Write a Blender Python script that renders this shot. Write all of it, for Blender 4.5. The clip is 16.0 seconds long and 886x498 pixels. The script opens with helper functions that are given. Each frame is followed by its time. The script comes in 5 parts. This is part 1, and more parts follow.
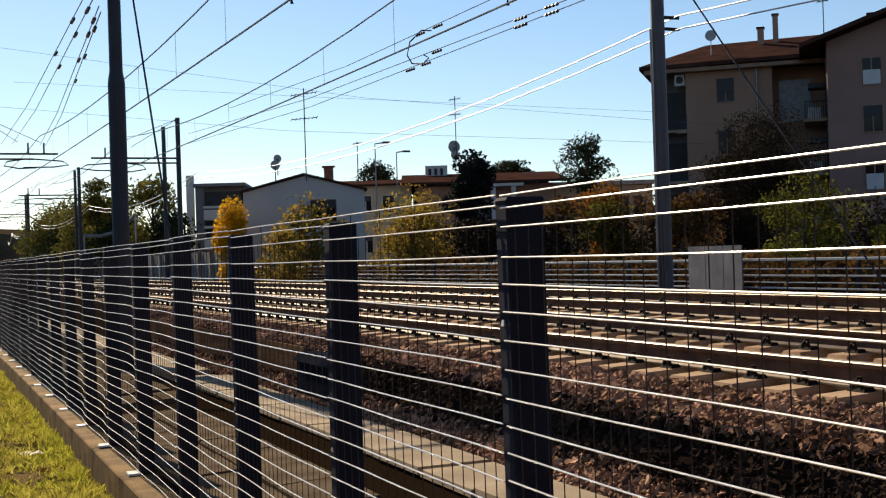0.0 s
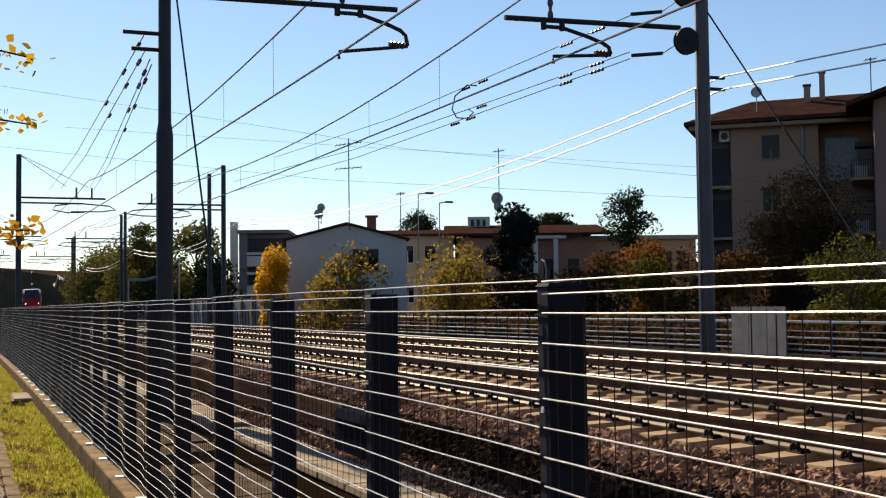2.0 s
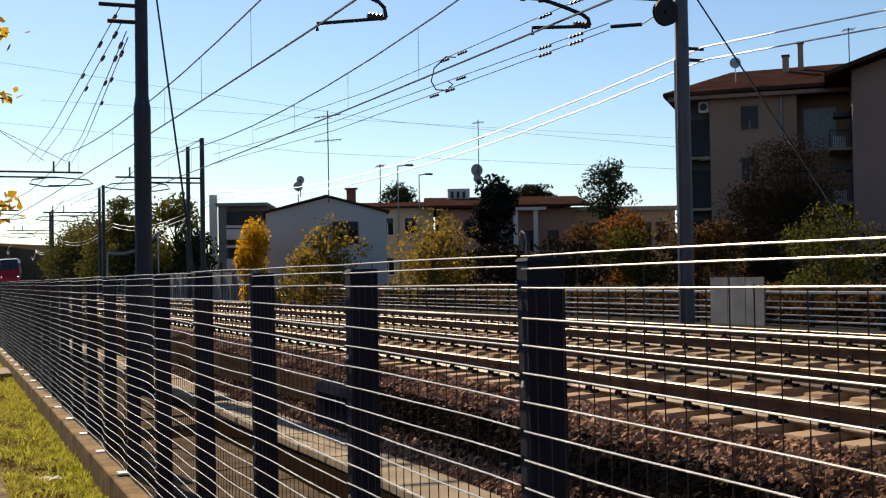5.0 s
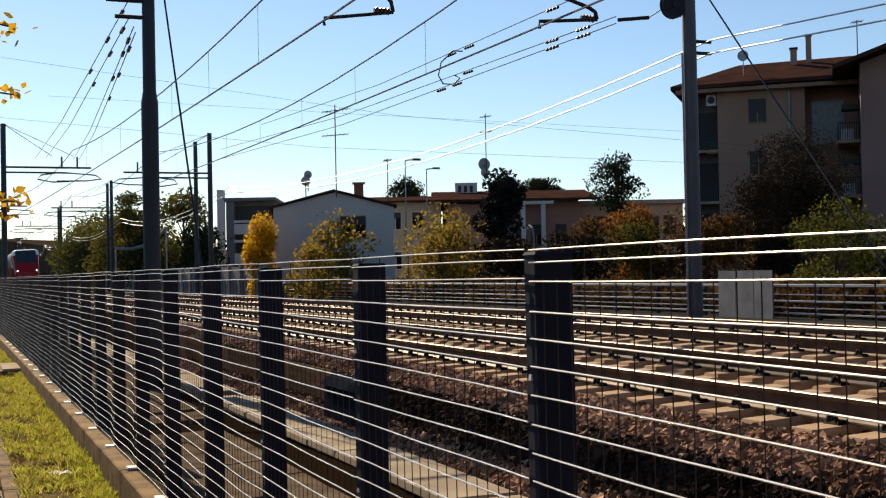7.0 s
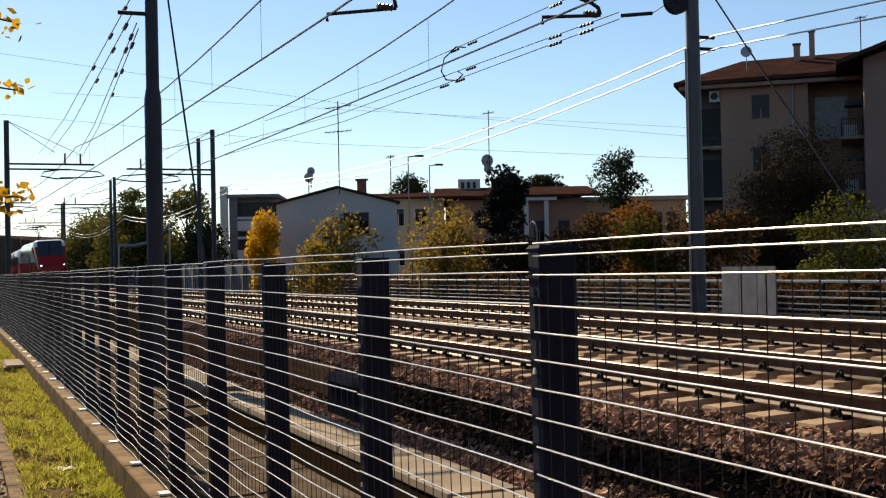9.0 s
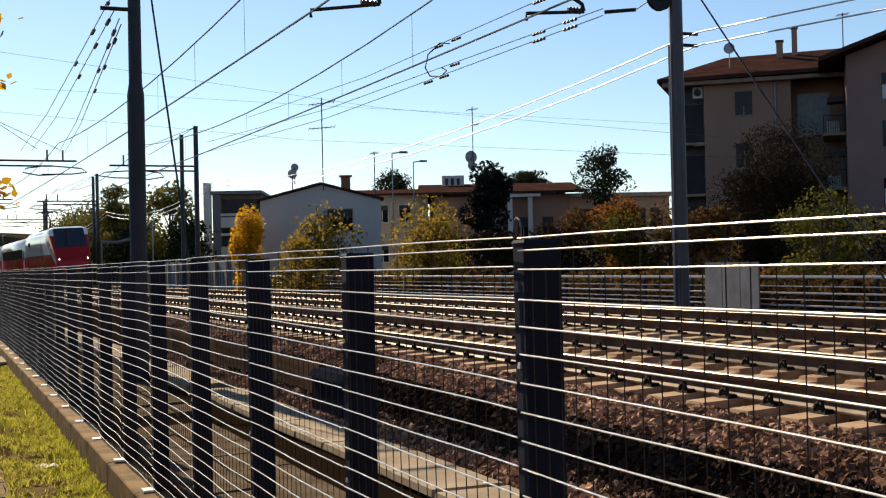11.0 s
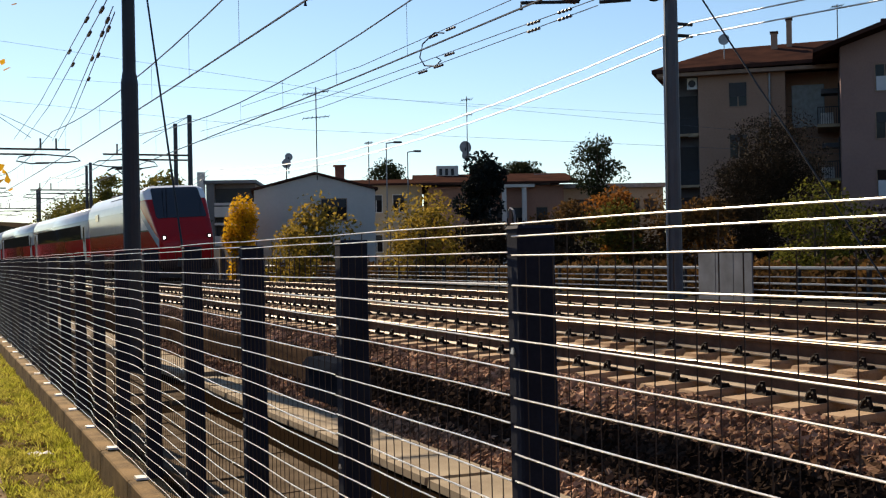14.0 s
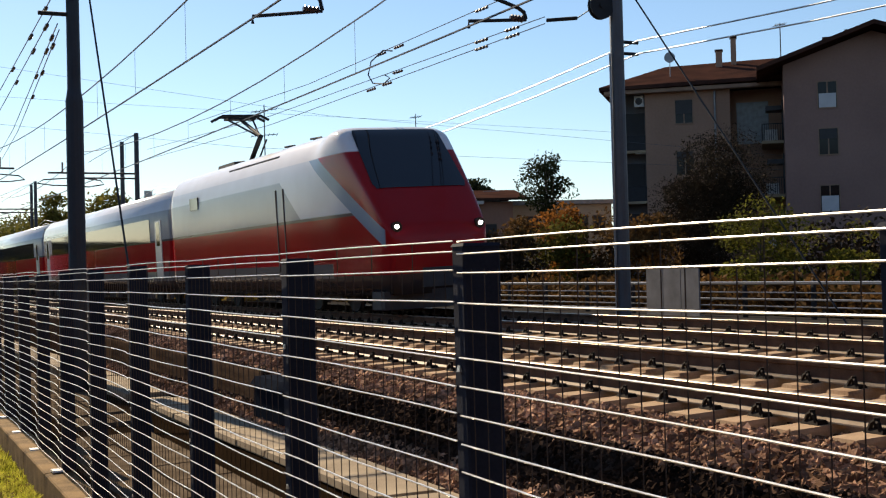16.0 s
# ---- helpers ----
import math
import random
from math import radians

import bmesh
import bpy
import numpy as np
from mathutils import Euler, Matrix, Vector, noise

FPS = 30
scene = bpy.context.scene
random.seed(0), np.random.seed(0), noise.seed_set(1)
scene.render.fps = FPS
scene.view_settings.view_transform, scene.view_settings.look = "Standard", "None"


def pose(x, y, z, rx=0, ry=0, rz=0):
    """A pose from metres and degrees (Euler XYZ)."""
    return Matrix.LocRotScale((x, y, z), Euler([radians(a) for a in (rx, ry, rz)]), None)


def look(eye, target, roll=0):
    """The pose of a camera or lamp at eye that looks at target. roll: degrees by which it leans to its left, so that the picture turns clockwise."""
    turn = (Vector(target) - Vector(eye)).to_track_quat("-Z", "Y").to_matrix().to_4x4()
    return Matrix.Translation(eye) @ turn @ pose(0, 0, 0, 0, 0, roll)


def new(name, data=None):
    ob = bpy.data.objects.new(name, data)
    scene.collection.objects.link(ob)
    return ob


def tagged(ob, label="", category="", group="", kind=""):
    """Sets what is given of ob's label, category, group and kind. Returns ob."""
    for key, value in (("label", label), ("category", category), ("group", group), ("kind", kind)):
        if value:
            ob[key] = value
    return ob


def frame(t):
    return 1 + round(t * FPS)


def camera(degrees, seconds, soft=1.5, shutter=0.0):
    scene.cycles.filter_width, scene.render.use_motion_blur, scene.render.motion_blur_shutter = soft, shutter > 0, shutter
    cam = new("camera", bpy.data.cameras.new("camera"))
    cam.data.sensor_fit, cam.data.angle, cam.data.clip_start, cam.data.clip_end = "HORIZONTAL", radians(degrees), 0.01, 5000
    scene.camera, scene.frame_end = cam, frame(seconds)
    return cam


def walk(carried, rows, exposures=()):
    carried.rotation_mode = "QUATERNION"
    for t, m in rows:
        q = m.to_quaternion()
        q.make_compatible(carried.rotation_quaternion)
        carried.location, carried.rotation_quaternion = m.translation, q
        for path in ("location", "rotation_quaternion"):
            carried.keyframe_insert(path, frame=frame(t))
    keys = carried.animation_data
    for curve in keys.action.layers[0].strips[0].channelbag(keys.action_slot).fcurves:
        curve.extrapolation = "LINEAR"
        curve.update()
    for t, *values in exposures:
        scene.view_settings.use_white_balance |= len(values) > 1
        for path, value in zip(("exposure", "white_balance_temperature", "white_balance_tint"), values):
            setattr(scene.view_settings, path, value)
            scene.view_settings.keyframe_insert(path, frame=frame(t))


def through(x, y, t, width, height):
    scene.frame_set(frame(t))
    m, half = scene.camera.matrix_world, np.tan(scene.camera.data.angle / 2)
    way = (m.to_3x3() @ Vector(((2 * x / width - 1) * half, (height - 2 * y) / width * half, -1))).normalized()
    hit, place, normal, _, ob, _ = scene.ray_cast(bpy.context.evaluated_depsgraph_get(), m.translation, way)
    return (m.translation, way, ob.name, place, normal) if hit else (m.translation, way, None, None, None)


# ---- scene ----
cam = camera(40.4, 16.0, soft=1.2)
# seconds, x, y, z, pitch, lean, yaw
PATH = [
    (0.0, -0.001, 0.010, 2.266, 0.30, 1.85, -23.32),
    (0.5, -0.000, 0.000, 2.249, 0.83, 1.52, -23.44),
    (1.0, 0.001, 0.001, 2.320, 2.87, -0.28, -24.72),
    (1.5, -0.004, 0.016, 2.387, 2.94, -0.89, -23.06),
    (2.0, -0.001, 0.005, 2.389, 2.67, 0.64, -21.38),
    (2.5, 0.000, 0.004, 2.391, 2.26, 1.28, -21.70),
    (3.0, 0.004, 0.002, 2.401, 1.74, 1.48, -22.29),
    (5.5, 0.001, 0.007, 2.401, 1.29, 0.77, -22.12),
    (6.0, -0.002, 0.004, 2.403, 1.24, 0.76, -21.60),
    (6.5, 0.002, -0.008, 2.392, 1.44, 0.82, -21.58),
    (7.0, 0.000, -0.000, 2.400, 1.05, 1.14, -21.95),
    (7.5, -0.001, 0.001, 2.399, 1.14, 1.05, -21.82),
    (8.0, -0.003, 0.002, 2.395, 1.02, 1.11, -21.75),
    (8.5, -0.003, 0.001, 2.392, 0.94, 1.16, -21.70),
    (11.0, -0.006, 0.004, 2.383, 0.71, 1.25, -22.57),
    (11.5, -0.004, 0.001, 2.381, 0.83, 1.21, -22.39),
    (12.0, -0.006, -0.007, 2.370, 0.52, 0.98, -22.36),
    (12.5, -0.004, 0.001, 2.377, 0.32, 0.97, -22.42),
    (13.0, -0.005, 0.001, 2.372, 0.27, 0.88, -22.56),
    (13.5, -0.010, 0.002, 2.371, 0.31, 1.07, -22.67),
    (14.0, -0.006, 0.002, 2.366, 0.25, 1.05, -22.86),
    (14.5, -0.004, 0.003, 2.364, 0.30, 1.22, -22.37),
    (15.0, 0.001, -0.001, 2.364, 0.38, 1.45, -22.71),
    (15.5, 0.004, -0.002, 2.363, 0.40, 1.45, -23.52),
    (16.0, 0.009, -0.003, 2.368, 1.02, 1.43, -25.23),
]
walk(cam, [(t, pose(x, y, z, 90 + p, r, a)) for t, x, y, z, p, r, a in PATH], [(0.0, 0.72), (8.5, 0.73), (11.0, 0.80), (16.0, 0.82)])

# ---- light ----
SUN_AZ, SUN_EL = -5.5, 31.5        # degrees clockwise from +y, and above the horizon
world = bpy.data.worlds.new("sky")
scene.world = world
world.use_nodes = True
wn = world.node_tree
sky = wn.nodes.new("ShaderNodeTexSky")
sky.sky_type, sky.sun_disc = "NISHITA", False
sky.sun_elevation, sky.sun_rotation = radians(SUN_EL), radians(SUN_AZ)
sky.air_density, sky.dust_density, sky.ozone_density = 1.0, 0.1, 3.0
bg = wn.nodes["Background"]
wn.links.new(sky.outputs[0], bg.inputs[0])
bg.inputs[1].default_value = 0.073
sun = new("sun", bpy.data.lights.new("sun", "SUN"))
sun.data.energy, sun.data.angle, sun.data.color = 5.0, radians(0.5), (1.0, 0.82, 0.59)
sun_from = Vector((math.sin(radians(SUN_AZ)) * math.cos(radians(SUN_EL)), math.cos(radians(SUN_AZ)) * math.cos(radians(SUN_EL)), math.sin(radians(SUN_EL))))
sun.matrix_world = look(sun_from * 200, (0, 0, 0))


# ---- materials ----
def material(name, color, rough=0.7, metal=0.0, second=None, scale=4.0, fine=60.0, bump=0.3, blend=0.5, spec=0.5, stretch=(1, 1, 1), island=0.0, dist=0.01):
    """A surface of two colours mixed by coarse and fine noise, with relief."""
    m = bpy.data.materials.new(name)
    m.use_nodes = True
    nt = m.node_tree
    n, l = nt.nodes, nt.links
    b = n["Principled BSDF"]
    b.inputs["Roughness"].default_value, b.inputs["Metallic"].default_value = rough, metal
    b.inputs["Specular IOR Level"].default_value = spec
    tc, mp = n.new("ShaderNodeTexCoord"), n.new("ShaderNodeMapping")
    mp.inputs["Scale"].default_value = stretch
    l.new(tc.outputs["Object"], mp.inputs["Vector"])
    big, small = n.new("ShaderNodeTexNoise"), n.new("ShaderNodeTexNoise")
    for node, s, d in ((big, scale, 5), (small, fine, 3)):
        node.inputs["Scale"].default_value, node.inputs["Detail"].default_value = s, d
        l.new(mp.outputs[0], node.inputs["Vector"])
    add = n.new("ShaderNodeMath")
    add.operation = "MULTIPLY_ADD"
    l.new(small.outputs[0], add.inputs[0])
    add.inputs[1].default_value = 0.45
    l.new(big.outputs[0], add.inputs[2])
    ramp = n.new("ShaderNodeMapRange")
    ramp.inputs[1].default_value, ramp.inputs[2].default_value = 0.5, 0.95
    ramp.inputs[4].default_value = min(1.0, blend * 2)
    l.new(add.outputs[0], ramp.inputs[0])
    mix = n.new("ShaderNodeMix")
    mix.data_type = "RGBA"
    c2 = second or tuple(c * 0.6 for c in color)
    mix.inputs[6].default_value, mix.inputs[7].default_value = (*color, 1), (*c2, 1)
    l.new(ramp.outputs[0], mix.inputs[0])
    out = mix.outputs[2]
    if island:
        geo, hsv, mr = n.new("ShaderNodeNewGeometry"), n.new("ShaderNodeHueSaturation"), n.new("ShaderNodeMapRange")
        mr.inputs[3].default_value, mr.inputs[4].default_value = 1 - island, 1 + island
        l.new(geo.outputs["Random Per Island"], mr.inputs[0])
        l.new(mr.outputs[0], hsv.inputs["Value"])
        l.new(out, hsv.inputs["Color"])
        out = hsv.outputs[0]
    l.new(out, b.inputs["Base Color"])
    if bump:
        bp = n.new("ShaderNodeBump")
        bp.inputs["Strength"].default_value, bp.inputs["Distance"].default_value = bump, dist
        l.new(add.outputs[0], bp.inputs["Height"])
        l.new(bp.outputs[0], b.inputs["Normal"])
    return m


def leafy(name, color, second, through=0.35, island=0.45):
    m = material(name, color, 0.85, 0, second, 0.9, 9, 0, 0.6, 0.04, island=island)
    n, l = m.node_tree.nodes, m.node_tree.links
    b = n["Principled BSDF"]
    tr, mx = n.new("ShaderNodeBsdfTranslucent"), n.new("ShaderNodeMixShader")
    l.new(b.inputs["Base Color"].links[0].from_socket, tr.inputs["Color"])
    mx.inputs[0].default_value = through
    l.new(b.outputs[0], mx.inputs[1])
    l.new(tr.outputs[0], mx.inputs[2])
    l.new(mx.outputs[0], n["Material Output"].inputs[0])
    return m


def glowing(name, color, strength):
    m = material(name, color, 0.3, bump=0)
    b = m.node_tree.nodes["Principled BSDF"]
    b.inputs["Emission Color"].default_value, b.inputs["Emission Strength"].default_value = (*color, 1), strength
    return m


# near black: the deep shade behind the fence is put into the soil colour
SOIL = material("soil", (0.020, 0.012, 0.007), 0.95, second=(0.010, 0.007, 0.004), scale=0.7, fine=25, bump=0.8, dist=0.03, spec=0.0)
SLOPE = material("scrub_slope", (0.10, 0.07, 0.042), 0.95, second=(0.045, 0.035, 0.022), scale=0.15, fine=2.0, bump=0.6, dist=0.3, spec=0.0)
LAWN = material("lawn_soil", (0.17, 0.125, 0.05), 0.95, second=(0.10, 0.07, 0.035), scale=2.2, fine=30, bump=0.8, dist=0.03, spec=0.0)
BLADE = leafy("grass_blade", (0.33, 0.34, 0.035), (0.46, 0.40, 0.09), 0.5, 0.6)
DRYLEAF = leafy("fallen_leaf", (0.25, 0.17, 0.05), (0.14, 0.08, 0.03), 0.2)
CONCRETE = material("concrete", (0.36, 0.29, 0.20), 0.9, second=(0.22, 0.17, 0.115), scale=2.0, fine=70, bump=0.35, spec=0.06)
KERB = material("kerb_concrete", (0.25, 0.158, 0.068), 0.9, second=(0.05, 0.033, 0.016), scale=2.6, fine=45, bump=0.8, spec=0.06)
SLEEPER = material("sleeper_concrete", (0.48, 0.345, 0.22), 0.9, second=(0.25, 0.16, 0.095), scale=3.0, fine=60, bump=0.4, spec=0.06)
# bed darkened so that gaps between stones and sleepers look shaded
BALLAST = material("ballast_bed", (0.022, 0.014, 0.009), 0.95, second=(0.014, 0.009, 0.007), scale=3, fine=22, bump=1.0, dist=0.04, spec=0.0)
STONE = material("ballast_stone", (0.41, 0.255, 0.168), 0.95, second=(0.10, 0.052, 0.031), scale=1.6, fine=40, bump=0.4, island=0.7, spec=0.0)
# dark stones; the band of shade along the slope is in this colour too
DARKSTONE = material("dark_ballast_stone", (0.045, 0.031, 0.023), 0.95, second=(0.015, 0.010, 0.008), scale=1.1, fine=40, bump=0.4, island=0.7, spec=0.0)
RUST = material("rusty_rail", (0.17, 0.10, 0.066), 0.75, 0.2, second=(0.08, 0.045, 0.03), scale=5, fine=90, bump=0.3, spec=0.06)
RAILTOP = material("polished_rail", (0.50, 0.40, 0.28), 0.48, 0.5, second=(0.36, 0.27, 0.18), scale=3, fine=60, bump=0.05, stretch=(1, 0.05, 1))
CLIP = material("fastener_steel", (0.022, 0.017, 0.014), 0.7, 0.3, bump=0.2, spec=0.06)
POST = material("post_paint", (0.029, 0.033, 0.050), 0.8, 0.0, second=(0.019, 0.022, 0.034), scale=5, fine=80, bump=0.15, spec=0.06)
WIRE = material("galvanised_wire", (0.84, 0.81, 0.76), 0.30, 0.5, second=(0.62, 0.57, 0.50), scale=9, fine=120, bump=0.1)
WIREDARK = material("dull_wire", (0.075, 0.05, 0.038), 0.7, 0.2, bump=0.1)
MAST = material("mast_paint", (0.035, 0.042, 0.055), 0.6, 0.2, second=(0.024, 0.028, 0.036), scale=2, fine=40, bump=0.15)
MASTLIGHT = material("galvanised_mast", (0.11, 0.12, 0.135), 0.55, 0.3, second=(0.08, 0.085, 0.095), scale=2, fine=40, bump=0.15)
PLANK = material("old_plank", (0.16, 0.105, 0.066), 0.9, second=(0.07, 0.046, 0.03), scale=4, fine=40, bump=0.5, stretch=(1, 0.2, 2), spec=0.0)
# paler than the rail: sunlight on the foot is put into this colour
RAILFOOT = material("sunlit_rail_foot", (0.33, 0.27, 0.205), 0.55, 0.3, second=(0.20, 0.14, 0.095), scale=5, fine=60, bump=0.1)
STEELDARK = material("dark_steel", (0.022, 0.024, 0.028), 0.7, 0.2, bump=0.1)
CABLE = material("copper_cable", (0.10, 0.115, 0.14), 0.6, 0.3, bump=0)
CABLELIGHT = material("aluminium_cable", (0.62, 0.62, 0.62), 0.4, 1.0, bump=0)
INSUL = material("insulator", (0.10, 0.06, 0.05), 0.3, bump=0)
BOXBLUE = material("box_paint", (0.010, 0.012, 0.019), 0.85, 0.0, second=(0.016, 0.02, 0.028), scale=4, bump=0.1, spec=0.0)
WHITEPANEL = material("panel_paint", (0.23, 0.23, 0.245), 0.8, second=(0.11, 0.11, 0.118), scale=2, bump=0.1)
GUARD = material("galvanised_rail", (0.30, 0.305, 0.32), 0.45, 0.7, second=(0.32, 0.32, 0.33), scale=3, bump=0.1)
PLASTER_TAN = material("tan_plaster", (0.33, 0.205, 0.145), 0.9, second=(0.26, 0.16, 0.11), scale=0.35, fine=8, bump=0.15)
PLASTER_PINK = material("pink_plaster", (0.28, 0.175, 0.145), 0.9, second=(0.22, 0.135, 0.115), scale=0.35, fine=8, bump=0.15)
PLASTER_ROSE = material("rose_plaster", (0.40, 0.22, 0.16), 0.9, second=(0.30, 0.16, 0.115), scale=0.4, fine=8, bump=0.15)
PLASTER_GREYBLUE = material("bluish_plaster", (0.17, 0.17, 0.18), 0.9, second=(0.13, 0.13, 0.14), scale=0.4, fine=8, bump=0.1)
PLASTER_GREY = material("grey_plaster", (0.52, 0.50, 0.465), 0.9, second=(0.44, 0.42, 0.39), scale=0.3, fine=6, bump=0.1)
PLASTER_BEIGE = material("beige_plaster", (0.50, 0.40, 0.28), 0.9, second=(0.40, 0.32, 0.22), scale=0.4, fine=8, bump=0.15)
PLASTER_WHITE = material("white_plaster", (0.62, 0.60, 0.57), 0.9, second=(0.50, 0.48, 0.46), scale=0.4, fine=8, bump=0.1)
ROOFTILE = material("roof_tile", (0.07, 0.034, 0.025), 1.0, second=(0.036, 0.02, 0.017), scale=1.0, fine=14, bump=0.5, spec=0.0)
SOFFIT = material("eave_board", (0.30, 0.20, 0.14), 0.8, second=(0.2, 0.13, 0.09), scale=2, bump=0.1)
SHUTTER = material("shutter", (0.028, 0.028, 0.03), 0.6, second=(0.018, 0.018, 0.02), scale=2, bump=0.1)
DULLBRICK = material("dull_brick", (0.075, 0.055, 0.045), 0.95, second=(0.05, 0.038, 0.03), scale=0.6, fine=9, bump=0.3, spec=0.0)
BLIND = material("pale_blind", (0.55, 0.56, 0.58), 0.6, second=(0.45, 0.46, 0.48), scale=2, bump=0.1)
WINGLASS = material("window_glass", (0.012, 0.013, 0.016), 0.1, bump=0, spec=0.2)
BLUEPANE = material("blue_pane", (0.20, 0.23, 0.27), 0.25, bump=0, spec=0.4)
METALGREY = material("grey_metal", (0.30, 0.31, 0.33), 0.45, 0.6, bump=0.1)
ACWHITE = material("unit_plastic", (0.6, 0.6, 0.58), 0.6, bump=0.05)
BRICKRED = material("chimney_brick", (0.30, 0.11, 0.07), 0.9, bump=0.3)
BARK = material("bark", (0.09, 0.065, 0.045), 0.95, second=(0.05, 0.04, 0.03), scale=6, fine=40, bump=0.8, stretch=(1, 1, 0.25))
TWIGGY = leafy("leaf_twiggy", (0.030, 0.021, 0.013), (0.042, 0.029, 0.017), 0.05, 0.3)
GREEN = leafy("leaf_green", (0.075, 0.085, 0.02), (0.15, 0.12, 0.025), 0.35)
DARKGREEN = leafy("leaf_dark", (0.022, 0.034, 0.016), (0.035, 0.04, 0.018), 0.15)
CYPRESS = leafy("leaf_cypress", (0.014, 0.018, 0.018), (0.022, 0.026, 0.022), 0.1)
YELLOW = leafy("leaf_yellow", (0.62, 0.38, 0.015), (0.50, 0.26, 0.015), 0.5, 0.25)
OLIVE = leafy("leaf_olive", (0.22, 0.165, 0.03), (0.28, 0.18, 0.03), 0.45)
ORANGE = leafy("leaf_orange", (0.28, 0.11, 0.02), (0.17, 0.07, 0.02), 0.35)
AUTUMNGREEN = leafy("leaf_turning", (0.13, 0.115, 0.02), (0.06, 0.06, 0.015), 0.35)
BROWNLEAF = leafy("leaf_brown", (0.15, 0.078, 0.024), (0.06, 0.036, 0.016), 0.25)
LIME = leafy("leaf_lime", (0.15, 0.145, 0.022), (0.03, 0.035, 0.010), 0.35, 0.6)
SILVER = material("train_silver", (0.50, 0.50, 0.52), 0.25, 0.25, second=(0.44, 0.44, 0.46), scale=0.6, bump=0)
TRAINGLASS = material("train_glass", (0.010, 0.010, 0.013), 0.05, bump=0, spec=0.8)
SKIRT = material("train_skirt", (0.05, 0.045, 0.045), 0.7, bump=0.1)
LAMPGLOW = glowing("headlight_glow", (1.0, 0.95, 0.88), 5.0)
ASPHALT = material("asphalt", (0.038, 0.034, 0.031), 0.95, spec=0.0, second=(0.04, 0.04, 0.04), scale=1, fine=40, bump=0.3)
DIRTYSLAB = material("dirty_slab", (0.16, 0.123, 0.086), 0.95, second=(0.06, 0.043, 0.028), scale=2.5, fine=50, bump=0.5, spec=0.0)
PAVING = material("paving", (0.22, 0.18, 0.13), 0.9, second=(0.15, 0.12, 0.09), scale=2, fine=40, bump=0.3, spec=0.06)


# ---- mesh tools ----
class Shape:
    """Vertices and faces gathered for one mesh; a face keeps the index of its material."""

    def __init__(self):
        self.v, self.f, self.m = [], [], []

    def add(self, verts, faces, slot=0):
        k = len(self.v)
        self.v += [tuple(p) for p in verts]
        self.f += [tuple(k + i for i in f) for f in faces]
        self.m += [slot] * len(faces)
        return self

    def box(self, lo, hi, slot=0, taper=0.0):
        (a, b, c), (d, e, f), s = lo, hi, taper
        return self.add([(a, b, c), (d, b, c), (d, e, c), (a, e, c), (a + s, b + s, f), (d - s, b + s, f), (d - s, e - s, f), (a + s, e - s, f)],
                        [(3, 2, 1, 0), (4, 5, 6, 7), (0, 1, 5, 4), (1, 2, 6, 5), (2, 3, 7, 6), (3, 0, 4, 7)], slot)

    def tube(self, pts, r, n=6, slot=0, r2=None, caps=True):
        pts = [Vector(p) for p in pts]
        verts, faces = [], []
        for i, p in enumerate(pts):
            d = (pts[min(i + 1, len(pts) - 1)] - pts[max(i - 1, 0)]).normalized()
            side = d.cross(Vector((0, 0, 1)))
            side = side.normalized() if side.length > 1e-3 else Vector((1, 0, 0))
            up = side.cross(d)
            rr = r if r2 is None else r + (r2 - r) * i / (len(pts) - 1)
            for k in range(n):
                a = 2 * math.pi * k / n
                verts.append(p + side * (rr * math.cos(a)) + up * (rr * math.sin(a)))
        for i in range(len(pts) - 1):
            for k in range(n):
                faces.append((i * n + k, i * n + (k + 1) % n, (i + 1) * n + (k + 1) % n, (i + 1) * n + k))
        if caps:
            faces += [tuple(range(n))[::-1], tuple((len(pts) - 1) * n + k for k in range(n))]
        return self.add(verts, faces, slot)

    def prism(self, outline, lo, hi, axis="y", slot=0):
        """An outline of (a, b) pushed along an axis; a, b are the two other axes in order x, y, z."""
        n = len(outline)

        def at(a, b, c):
            return {"x": (c, a, b), "y": (a, c, b), "z": (a, b, c)}[axis]
        verts = [at(a, b, lo) for a, b in outline] + [at(a, b, hi) for a, b in outline]
        faces = [(i, (i + 1) % n, n + (i + 1) % n, n + i) for i in range(n)] + [tuple(range(n))[::-1], tuple(range(n, 2 * n))]
        return self.add(verts, faces, slot)

    def mesh(self, name, *mats, smooth=False):
        me = bpy.data.meshes.new(name)
        me.from_pydata(self.v, [], self.f)
        for m in mats:
            me.materials.append(m)
        me.polygons.foreach_set("material_index", self.m)
        if smooth:
            me.polygons.foreach_set("use_smooth", [True] * len(self.f))
        bm = bmesh.new()
        bm.from_mesh(me)
        bmesh.ops.recalc_face_normals(bm, faces=bm.faces)
        bm.to_mesh(me)
        bm.free()
        return me


def raw_mesh(name, verts, faces, mat, smooth=False):
    me = bpy.data.meshes.new(name)
    me.from_pydata(verts, [], faces)
    me.materials.append(mat)
    if smooth:
        me.polygons.foreach_set("use_smooth", [True] * len(faces))
    return me


def thing(name, label, category, m=None, group="", kind="", data=None):
    ob = new(name, data)
    if m is not None:
        ob.matrix_world = m
    return tagged(ob, label, category, group, kind)


def part(name, shape, mat, parent, label="", m=None, smooth=False):
    """A mesh under a thing or a part; shape is a Shape or a mesh that is shared."""
    mats = mat if isinstance(mat, (list, tuple)) else [mat]
    data = shape.mesh(name, *mats, smooth=smooth) if isinstance(shape, Shape) else shape
    ob = new(name, data)
    ob.parent = parent
    if m is not None:
        ob.matrix_basis = m
    return tagged(ob, label)


